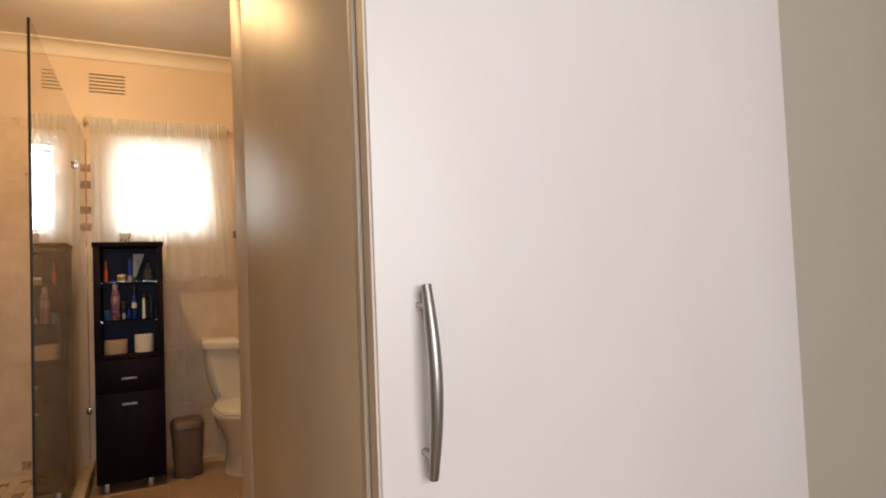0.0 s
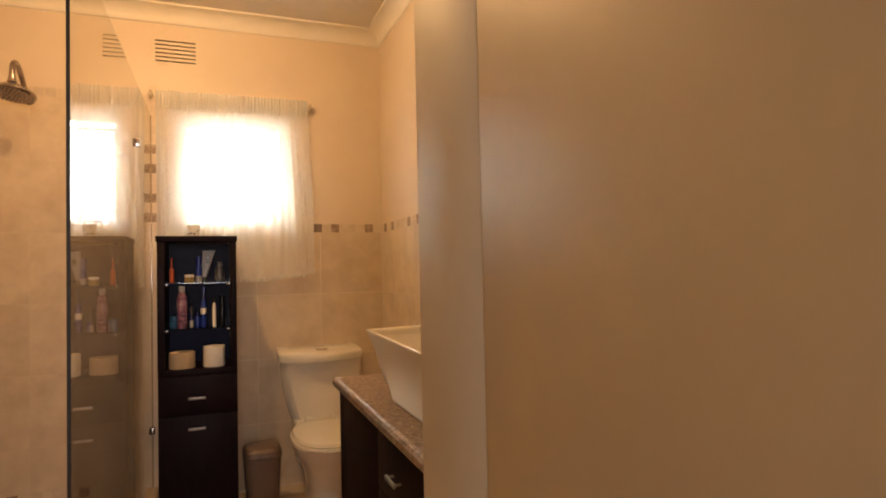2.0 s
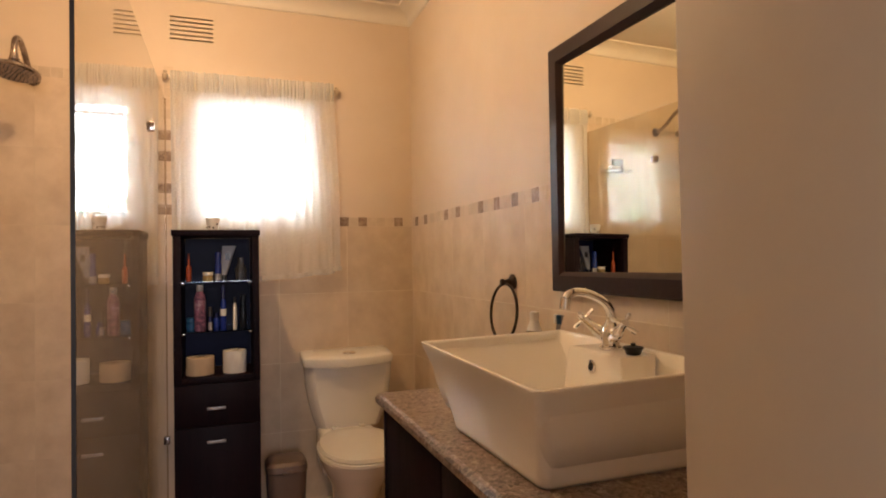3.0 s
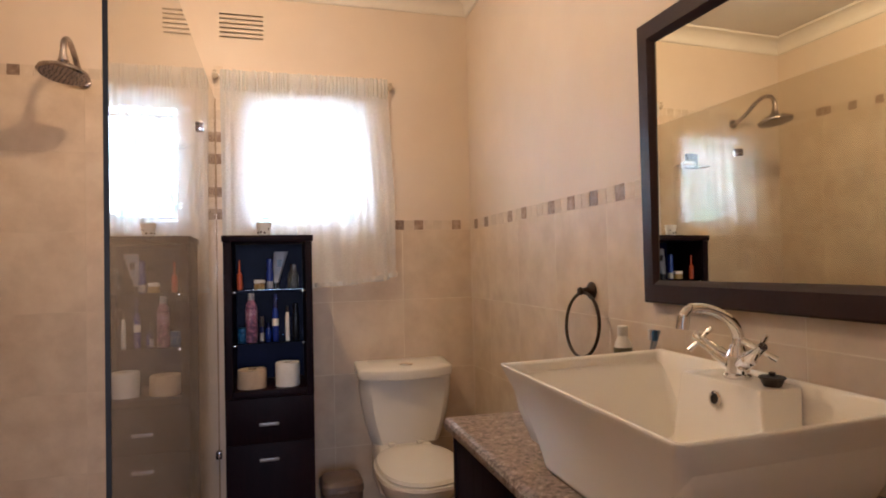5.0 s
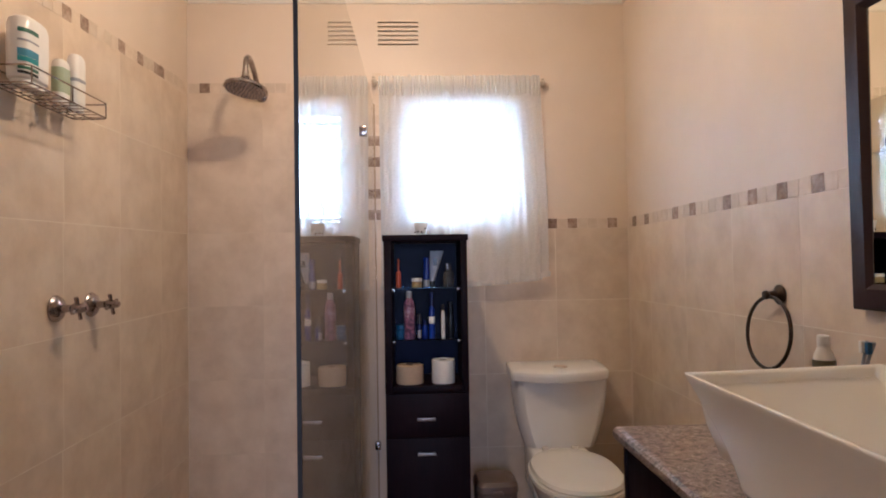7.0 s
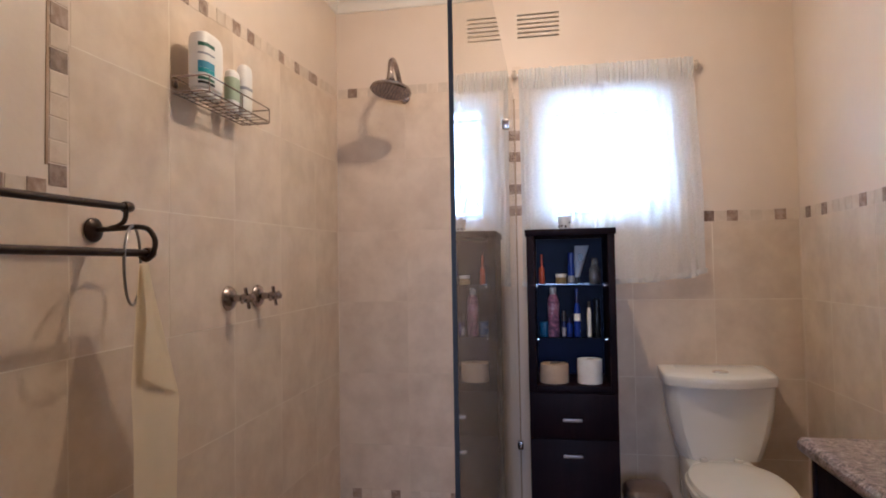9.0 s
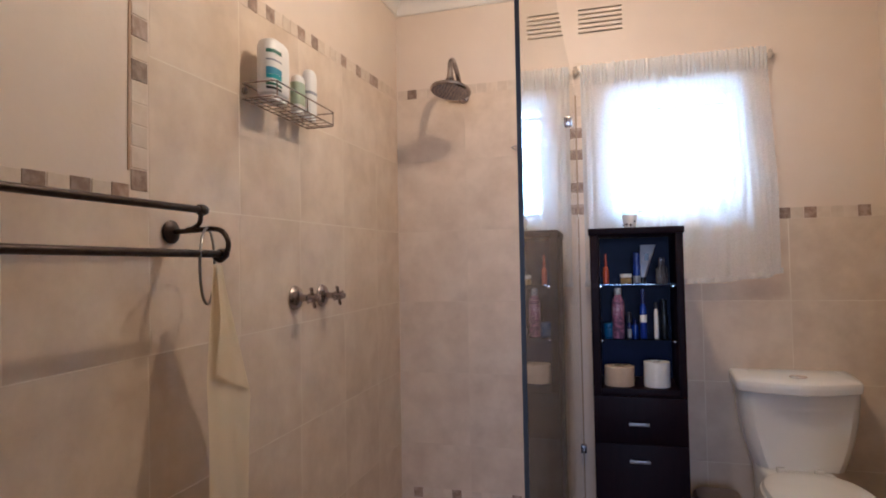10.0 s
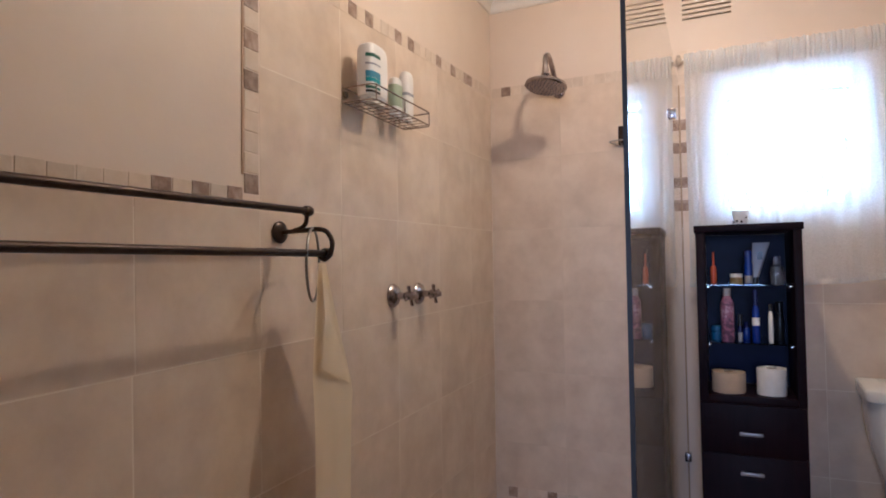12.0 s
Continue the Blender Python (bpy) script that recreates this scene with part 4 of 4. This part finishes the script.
for x, z, y in ((-1.112, 1.430, 2.374), (-1.052, 1.316, 2.374), (-1.112, 1.416, 1.488), (-1.052, 1.309, 1.488)):
    part("end_collar", lathe([(0, -0.013), (0.012, -0.013), (0.0145, -0.006), (0.0145, 0.006), (0.012, 0.013), (0, 0.013)], (x, y, z), 18, m=Matrix.Rotation(radians(90), 4, "X")), BRONZE, rail)

hang = thing("hanging_ring", (-1.10, 2.36, 1.29), "thin grey metal ring hanging from the towel rail bracket", "ring")
part("hoop", tube([(-1.086 - 0.042 * math.sin(a), 2.362 + 0.083 * math.sin(a), 1.287 + 0.095 * math.cos(a)) for a in (2 * math.pi * k / 36 for k in range(36))], 0.0035, 8, closed=True), plain("grey_metal", (0.25, 0.24, 0.22), 0.35, metal=0.8), hang)


def thin_cotton():
    m = bpy.data.materials.new("thin_cream_cotton")
    m.use_nodes = True
    nt = m.node_tree
    nt.nodes.remove(nt.nodes["Principled BSDF"])
    co = nt.nodes.new("ShaderNodeTexCoord")
    n = node(nt, "ShaderNodeTexNoise", Scale=9.0, Detail=5.0)
    w = node(nt, "ShaderNodeTexNoise", Scale=320.0, Detail=1.0)
    nt.links.new(co.outputs["Object"], n.inputs["Vector"])
    nt.links.new(co.outputs["Object"], w.inputs["Vector"])
    mix = nt.nodes.new("ShaderNodeMix")
    mix.data_type = "RGBA"
    mix.inputs[6].default_value = (0.86, 0.76, 0.56, 1)
    mix.inputs[7].default_value = (0.80, 0.69, 0.48, 1)
    nt.links.new(n.outputs["Fac"], mix.inputs[0])
    bump = node(nt, "ShaderNodeBump", Strength=0.4, Distance=0.001)
    nt.links.new(w.outputs["Fac"], bump.inputs["Height"])
    d = nt.nodes.new("ShaderNodeBsdfDiffuse")
    t = nt.nodes.new("ShaderNodeBsdfTranslucent")
    for k in (d, t):
        nt.links.new(mix.outputs[2], k.inputs["Color"])
        nt.links.new(bump.outputs[0], k.inputs["Normal"])
    sh = nt.nodes.new("ShaderNodeMixShader")
    sh.inputs[0].default_value = 0.35
    nt.links.new(d.outputs[0], sh.inputs[1])
    nt.links.new(t.outputs[0], sh.inputs[2])
    nt.links.new(sh.outputs[0], nt.nodes["Material Output"].inputs[0])
    return m


def cloth():
    c = thing("hand_towel", (-1.05, 2.42, 1.0), "thin cream cloth hanging limp from the metal ring", "towel")
    cot = thin_cotton()

    def sheet(x, top, bottom, left, right, wave, name):
        bm = bmesh.new()
        rows = []
        for j in range(41):
            v = j / 40
            row = []
            for i in range(33):
                u = i / 32
                y = left(v) + (right(v) - left(v)) * u
                xx = x + wave * (math.sin(5.5 * u + 1.2 + 0.8 * v) + 0.35 * math.sin(13 * u + 2 * v)) * min(1, 0.25 + v * 2) - 0.04 * (u - 0.5) * min(1, v * 2)
                row.append(bm.verts.new((xx, y, top(u) + (bottom(u) - top(u)) * v)))
            rows.append(row)
        for a, b in zip(rows, rows[1:]):
            for i in range(32):
                bm.faces.new((a[i], a[i + 1], b[i + 1], b[i]))
        part(name, bm, cot, c, smooth=180)

    sheet(-1.088, lambda u: 1.292, lambda u: 0.42, lambda v: 2.385 - 0.050 * min(1, v * 3), lambda v: 2.415 + 0.150 * min(1, v * 2.4) - 0.03 * max(0, v - 0.42), 0.005, "cloth")
    sheet(-1.081, lambda u: 1.290, lambda u: 1.02 - 0.075 * u, lambda v: 2.388 - 0.030 * v, lambda v: 2.412 + 0.138 * v, 0.003, "front_fold")


cloth()

# shower fittings
for y in (2.986, 3.190):
    v = thing("shower_valve", (-1.2, y, 1.178), "chrome shower valve with cross handle on the tiled wall", "shower valve", group="shower valves")
    rot = Matrix.Rotation(radians(90), 4, "Y")
    part("flange", lathe([(0, 0), (0.043, 0), (0.043, 0.004), (0.036, 0.014), (0.020, 0.022), (0, 0.022)], (-1.1995, y, 1.178), 32, m=rot), BROWNCHROME, v)
    part("stem", lathe([(0, 0.018), (0.013, 0.018), (0.012, 0.050), (0.017, 0.058), (0.016, 0.078), (0.010, 0.098), (0, 0.100)], (-1.1995, y, 1.178), 22, m=rot), BROWNCHROME, v)
    bm = bmesh.new()
    for a in (20, 110):
        ca, sa = math.cos(radians(a)), math.sin(radians(a))
        tube([(-1.128, y - 0.038 * ca, 1.178 - 0.038 * sa), (-1.128, y - 0.031 * ca, 1.178 - 0.031 * sa), (-1.128, y, 1.178), (-1.128, y + 0.031 * ca, 1.178 + 0.031 * sa), (-1.128, y + 0.038 * ca, 1.178 + 0.038 * sa)], [0.0062, 0.0068, 0.004, 0.0068, 0.0062], 12, bm=bm)
    part("cross_handle", bm, BROWNCHROME, v)

sh = thing("shower_fitting", (-0.81, 4.08, 2.18), "chrome round rain shower head on a curved wall arm", "shower")
part("wall_flange", lathe([(0, 0), (0.030, 0), (0.028, 0.008), (0.014, 0.014), (0, 0.014)], (-0.830, 4.0795, 2.168), 24, m=Matrix.Rotation(radians(90), 4, "X")), BROWNCHROME, sh)
part("arm", tube([(-0.830, 4.078, 2.168), (-0.828, 4.04, 2.172), (-0.824, 3.97, 2.200), (-0.820, 3.89, 2.250), (-0.816, 3.81, 2.270), (-0.813, 3.755, 2.245), (-0.812, 3.738, 2.200), (-0.812, 3.737, 2.170)], 0.0125, 18, smooth_steps=6), BROWNCHROME, sh)
hm = Matrix.Rotation(radians(-8), 4, "X") @ Matrix.Rotation(radians(6), 4, "Y")
part("ball_joint", lathe([(0, -0.01), (0.016, -0.006), (0.021, 0.008), (0.016, 0.022), (0.014, 0.040), (0, 0.042)], (-0.812, 3.738, 2.150), 20), BROWNCHROME, sh)
part("head", lathe([(0, 0.0), (0.090, 0.0), (0.097, 0.006), (0.094, 0.018), (0.060, 0.036), (0.026, 0.050), (0.018, 0.060), (0, 0.062)], (-0.812, 3.735, 2.095), 44, m=hm), BROWNCHROME, sh)
bm = bmesh.new()
for rr, cnt in ((0.015, 6), (0.032, 12), (0.050, 18), (0.068, 24), (0.083, 30)):
    for k in range(cnt):
        a = 2 * math.pi * k / cnt
        bmesh.ops.create_cone(bm, cap_ends=True, segments=6, radius1=0.0020, radius2=0.0016, depth=0.004, matrix=Matrix.Translation((-0.812, 3.735, 2.095)) @ hm @ Matrix.Translation((rr * math.cos(a), rr * math.sin(a), -0.0012)))
part("nozzles", bm, plain("grey_rubber", (0.10, 0.10, 0.10), 0.6), sh, "grey rubber nozzles")

soap = thing("soap_holder", (-0.48, 4.06, 1.88), "dark wall bracket with chrome wire soap basket, on shower wall", "soap holder")
part("plate", boxes((-0.540, -0.455, 4.060, 4.0795, 1.866, 1.960), bevel=0.005), BRONZE, soap)
bm = tube([(-0.565, 4.070, 1.875), (-0.575, 4.010, 1.875), (-0.555, 3.985, 1.875), (-0.375, 3.985, 1.875), (-0.360, 4.010, 1.875), (-0.365, 4.070, 1.875)], 0.0028, 8, closed=True)
for k in range(7):
    tube([(-0.550 + 0.028 * k, 4.068, 1.875), (-0.550 + 0.028 * k, 4.03, 1.859), (-0.550 + 0.028 * k, 3.987, 1.875)], 0.0018, 6, bm=bm)
part("wire_basket", bm, STEEL, soap, "chrome wire basket")
bar = thing("soap_bar", (-0.44, 4.028, 1.862), "white soap bar lying in the wire basket", "soap")
part("bar", ring_loft([rounded(-0.44, 4.028, 0.042 * f, 0.022 * f, 0.018 * f, 1.8725 + 0.030 * z) for f, z in ((0.8, 0), (1, 0.2), (1, 0.7), (0.8, 1))]), WHITEP, bar)


def wire_rack():
    r = thing("shower_caddy", (-1.14, 2.86, 1.79), "chrome wire shower caddy fixed to the tiled wall", "shower caddy")
    x0, x1, y0, y1, zb, zt = -1.190, -1.078, 2.665, 3.068, 1.804, 1.852
    bm = bmesh.new()
    for z in (zb, zt):
        tube([(x0, y0, z), (x1 - 0.01, y0, z), (x1, y0 + 0.012, z), (x1, y1 - 0.012, z), (x1 - 0.01, y1, z), (x0, y1, z)], 0.0026, 8, closed=True, bm=bm)
    part("rims", bm, BROWNCHROME, r)
    for k in range(11):
        y = y0 + 0.02 + k * (y1 - y0 - 0.04) / 10
        part("wire", tube([(x0, y, zb), (x1, y, zb)], 0.0016, 6), BROWNCHROME, r)
    for x in (x0 + 0.03, x0 + 0.062):
        part("wire", tube([(x, y0, zb - 0.003), (x, y1, zb - 0.003)], 0.002, 6), BROWNCHROME, r)
    for y in (y0 + 0.012, (y0 + y1) / 2, y1 - 0.012):
        part("upright", tube([(x1, y, zb), (x1, y, zt)], 0.002, 6), BROWNCHROME, r)
    for y in (y0 + 0.02, y1 - 0.02):
        part("fixing", lathe([(0, 0), (0.011, 0), (0.011, 0.006), (0, 0.008)], (-1.1995, y, 1.836), 16, m=Matrix.Rotation(radians(90), 4, "Y")), BROWNCHROME, r)


wire_rack()


def flat_bottle(at, hx, hy, h, label, bands, capmat=WHITEP, up=False):
    x, y, z = at
    t = thing("shampoo_bottle", at, label, "shampoo bottle")
    prof = ((0.0, 0.90), (0.02, 0.98), (0.10, 1.0), (0.55, 1.03), (0.86, 1.0), (0.94, 0.90), (0.985, 0.70), (1.0, 0.60))
    part("body", ring_loft([rounded(x, y, hx * f, hy * f, min(hx, hy) * f * 0.85, z + 0.018 + s * (h - 0.018)) for s, f in prof]), WHITEP, t)
    part("cap", ring_loft([rounded(x, y, hx * 0.86, hy * 0.80, min(hx, hy) * 0.6, z + s) for s in (0, 0.0175)]), capmat, t)
    for lo, hi, m in bands:
        part("label_print", ring_loft([rounded(x, y, hx * 1.045, hy * 1.045, min(hx, hy) * 0.87, z + s * h) for s in (lo, hi)], False, False), m, t, "printed band")


flat_bottle((-1.132, 2.745, 1.808), 0.031, 0.061, 0.196, "large white shampoo bottle with teal label in the caddy", ())
BIGB = [o for o in bpy.data.objects if o.name.startswith("shampoo_bottle")][0]


def label_patch(x, y, hx, hy, z0, z1, mat):
    """A thin printed patch that follows the bottle's side round its rounded corner."""
    rows = []
    for z in (z0, z1):
        s = (z - 1.826) / 0.178
        f = float(np.interp(s, (0, 0.02, 0.10, 0.55, 0.86, 0.94), (0.90, 0.98, 1.0, 1.03, 1.0, 0.90))) * 1.01 + 0.012
        ring = rounded(x, y, hx * f, hy * f, min(hx, hy) * f * 0.85, z)
        rows.append(ring[-6:] + [(ring[0][0], y - 0.004, z)])
    bm = bmesh.new()
    made = [[bm.verts.new(p) for p in row] for row in rows]
    for k in range(len(made[0]) - 1):
        bm.faces.new((made[0][k], made[0][k + 1], made[1][k + 1], made[1][k]))
    part("label_print", bm, mat, BIGB, "printed label bar")


for z0, z1, m in ((1.950, 1.962, DKGREEN), (1.925, 1.931, GREYW), (1.884, 1.905, plain("blue_print", (0.08, 0.28, 0.42), 0.4)), (1.870, 1.8835, TEAL), (1.848, 1.857, DKGREEN), (1.836, 1.844, BLACKP)):
    label_patch(-1.132, 2.745, 0.031, 0.061, z0, z1, m)
flat_bottle((-1.140, 2.912, 1.808), 0.018, 0.028, 0.140, "small white bottle with a green label in the caddy", ((0.25, 0.80, GREEN),))
flat_bottle((-1.136, 2.988, 1.808), 0.019, 0.030, 0.182, "slim plain white shampoo bottle in the caddy", ((0.50, 0.56, GREYW),))

# ceiling lamp: unseen base and lampholder, added to carry the bulb lamp
cl = thing("added_ceiling_fitting", (-0.19, 2.86, 2.73), "unseen round ceiling fitting, added above the warm bulb lamp", "ceiling light")
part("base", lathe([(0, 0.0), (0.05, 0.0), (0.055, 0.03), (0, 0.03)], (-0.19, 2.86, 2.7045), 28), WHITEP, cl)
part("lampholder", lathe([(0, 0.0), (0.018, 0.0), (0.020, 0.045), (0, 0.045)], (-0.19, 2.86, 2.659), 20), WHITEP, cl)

# ---- tiles, mosaic and other pieces, last
_shared = {}


def piece(name, size, mat, at, parent, bevel=0.0009, turn=None):
    key = (name, tuple(round(s, 4) for s in size), mat.name)
    if key not in _shared:
        x, y, z = (s / 2 for s in size)
        _shared[key] = finish(boxes((-x, x, -y, y, -z, z), bevel=bevel, seg=1), name, mat, 0)
    ob = new(name, _shared[key])
    m = Matrix.Translation(Vector(at) - Vector(parent.location))
    if turn is not None:
        m = m @ turn
    ob.matrix_basis = m
    ob.parent = parent
    return ob


rng = random.Random(4)
J = 0.0022


def rows_of(lo, hi, joints):
    cuts = [lo] + [j for j in joints if lo + 0.01 < j < hi - 0.01] + [hi]
    return list(zip(cuts, cuts[1:]))


def tile_wall(wall, axis, plane, spans, zrows, joints, tilt=None):
    """Rectangular tiles on a wall; spans are (lo, hi, z rows) along the wall."""
    for lo, hi, zr in spans:
        for a, b in rows_of(lo, hi, joints):
            for z0, z1 in zr:
                w, h = b - a - J, z1 - z0 - J
                if w < 0.012 or h < 0.012:
                    continue
                c = (a + b) / 2
                z = (z0 + z1) / 2
                jit = rng.uniform(-0.0004, 0.0004)
                if axis == "x":
                    piece("tile", (w, T, h), TILE, (c, plane + jit, z), wall)
                else:
                    zz = z + (tilt * (c - 4.08) if tilt else 0)
                    piece("tile", (T, w, h), TILE, (plane + jit, c, zz), wall, turn=Matrix.Rotation(math.atan(tilt), 4, "X") if tilt else None)


LOW = [(0.0, 0.369), (0.369, 0.738), (0.738, 1.107), (1.107, 1.476)]
HIGH = [(1.476, 1.846), (1.846, 2.190)]
LIGHTG = material("pale_grout", (0.80, 0.72, 0.59), 0.9, dark=(0.70, 0.61, 0.48), scale=6, grain=0.2, grain_scale=200)
SHOWERG = material("dull_grout", (0.66, 0.56, 0.43), 0.9, dark=(0.56, 0.46, 0.34), scale=6, grain=0.2, grain_scale=200)
solid("grout_north", boxes((-1.20, -0.272, NORTH - 0.0004, NORTH + 0.003, 0.0, 2.18)), SHOWERG, "dull grout bed between the shower tiles", "grout", smooth=0)
solid("grout_north", boxes((-0.218, 1.04, NORTH - 0.0004, NORTH + 0.003, 0.0, 1.470)), LIGHTG, "pale grout bed between the wall tiles", "grout", smooth=0)
solid("grout_east", boxes((EAST - 0.0004, EAST + 0.003, 1.052, 4.074, 0.0, 1.470)), LIGHTG, "pale grout bed between the wall tiles", "grout", smooth=0)
solid("grout_west", boxes((WEST - 0.003, WEST + 0.0004, 1.052, 4.074, 0.0, 1.405), (WEST - 0.003, WEST + 0.0004, 2.296, 4.074, 1.4055, 2.13)), LIGHTG, "pale grout bed between the wall tiles", "grout", smooth=0)
XJ = [-0.829, -0.460, -0.079, 0.290, 0.659]
# north: low part both sides of the screen, high part in the shower
tile_wall(wall_north, "x", NORTH - T / 2 + 0.0052, [(-0.218, 1.04, LOW), (-1.20, -0.272, LOW), (-1.20, -0.272, HIGH)], None, XJ)
tile_wall(wall_east, "y", EAST - T / 2 + 0.0052, [(1.051, 4.074, LOW)], None, [1.221, 1.590, 1.959, 2.328, 2.697, 3.066, 3.435, 3.804])
YJ = [1.189, 1.558, 1.927, 2.296, 2.665, 3.034, 3.403, 3.772]
tile_wall(wall_west, "y", WEST + T / 2 - 0.0052, [(1.051, 4.074, LOW), (2.292, 4.074, [(1.476, 1.846), (1.846, 2.172)])], None, YJ, tilt=0.02)

MT = 0.0075


def mosaic_line(wall, axis, plane, lo, hi, z, browns, size=0.053, tilt=0.0):
    """Small square tiles in a row; those near one of the places in browns are brown."""
    n = max(1, int(round((hi - lo) / size)))
    step = (hi - lo) / n
    for k in range(n):
        c = lo + (k + 0.5) * step
        dark = any(abs(c - b) < step / 2 for b in browns)
        m = MOS_DARK if dark else MOS_LIGHT
        zz = z + rng.uniform(-0.0012, 0.0012) + tilt * (c - 4.08)
        tw = Matrix.Rotation(rng.uniform(-0.02, 0.02), 4, "Y" if axis == "x" else "X")
        if axis == "x":
            piece("mosaic_tile", (step - 0.003, MT, 0.050), m, (c, plane, zz), wall, turn=tw)
        else:
            piece("mosaic_tile", (MT, step - 0.003, 0.050), m, (plane, c, zz), wall, turn=tw)


def mosaic_column(wall, axis, plane, at, lo, hi, browns, width=0.053, shift=0.0):
    n = max(1, int(round((hi - lo) / 0.053)))
    step = (hi - lo) / n
    for k in range(n):
        c = lo + (k + 0.5) * step
        m = MOS_DARK if any(abs(c - b) < step / 2 for b in browns) else MOS_LIGHT
        tw = Matrix.Rotation(rng.uniform(-0.02, 0.02), 4, "Y" if axis == "x" else "X")
        if axis == "x":
            piece("mosaic_tile", (width - 0.002, MT, step - 0.003), m, (at, plane, c), wall, turn=tw)
        else:
            piece("mosaic_tile", (MT, width - 0.002, step - 0.003), m, (plane, at, c), wall, turn=tw)


PN, PE, PW = NORTH - MT / 2 + 0.0058, EAST - MT / 2 + 0.0058, WEST + MT / 2 - 0.0058
mosaic_line(wall_north, "x", PN, -0.218, 1.038, 1.5005, [-0.150, 0.657, 0.771, 0.938])
mosaic_line(wall_east, "y", PE, 1.051, 4.072, 1.5005, [4.007, 3.838, 3.533, 3.347, 3.107, 2.917, 2.792, 2.604, 2.20, 1.9, 1.6, 1.3])
mosaic_column(wall_north, "x", PN, -0.2435, 1.476, 2.29, [1.55, 1.662, 1.831, 1.948], width=0.048)
mosaic_line(wall_north, "x", PN, -1.198, -0.272, 2.212, [-1.097])
mosaic_column(wall_west, "y", PW, 2.262, 1.468, 2.160, [1.494, 1.76, 1.86, 1.96])
mosaic_line(wall_west, "y", PW, 2.292, 4.072, 2.216, [3.778, 3.715, 3.581, 3.395, 3.15, 3.025, 2.845, 2.728, 2.45], tilt=0.058)
solid("trim", boxes((WEST, WEST + 0.0022, 2.226, 2.2335, 1.515, 2.10)), plain("brown_sealant", (0.42, 0.29, 0.18), 0.7), "thin brown sealant line beside the mosaic", "trim", smooth=0)
mosaic_line(wall_west, "y", PW, 1.051, 2.232, 1.493, [2.20, 2.087, 1.98, 1.50, 1.2], tilt=0.02)
mosaic_line(wall_west, "y", PW, 2.10, 4.072, 0.125 - 0.02, [3.9, 3.5, 3.2, 2.9, 2.6, 2.3])
mosaic_line(wall_north, "x", PN, -1.19, -0.31, 0.115, [-1.1, -0.9, -0.6])

shower = bpy.data.objects["shower_floor"]
for i in range(16):
    for k in range(32):
        x, y = -1.174 + i * 0.055, 2.16 + k * 0.058
        if k < 16 and i % 2:
            continue
        piece("mosaic_tile", (0.050, 0.052, 0.008), MOS_DARK if rng.random() < 0.25 else MOS_LIGHT, (x, y, 0.0635), shower)

for i in range(7):
    for k in range(10):
        x, y = -1.0 + i * 0.334, 0.75 + k * 0.334
        piece("tile", (0.330, 0.330, 0.008), FLOORM, (x, y, -0.0042), floor, bevel=0.001)
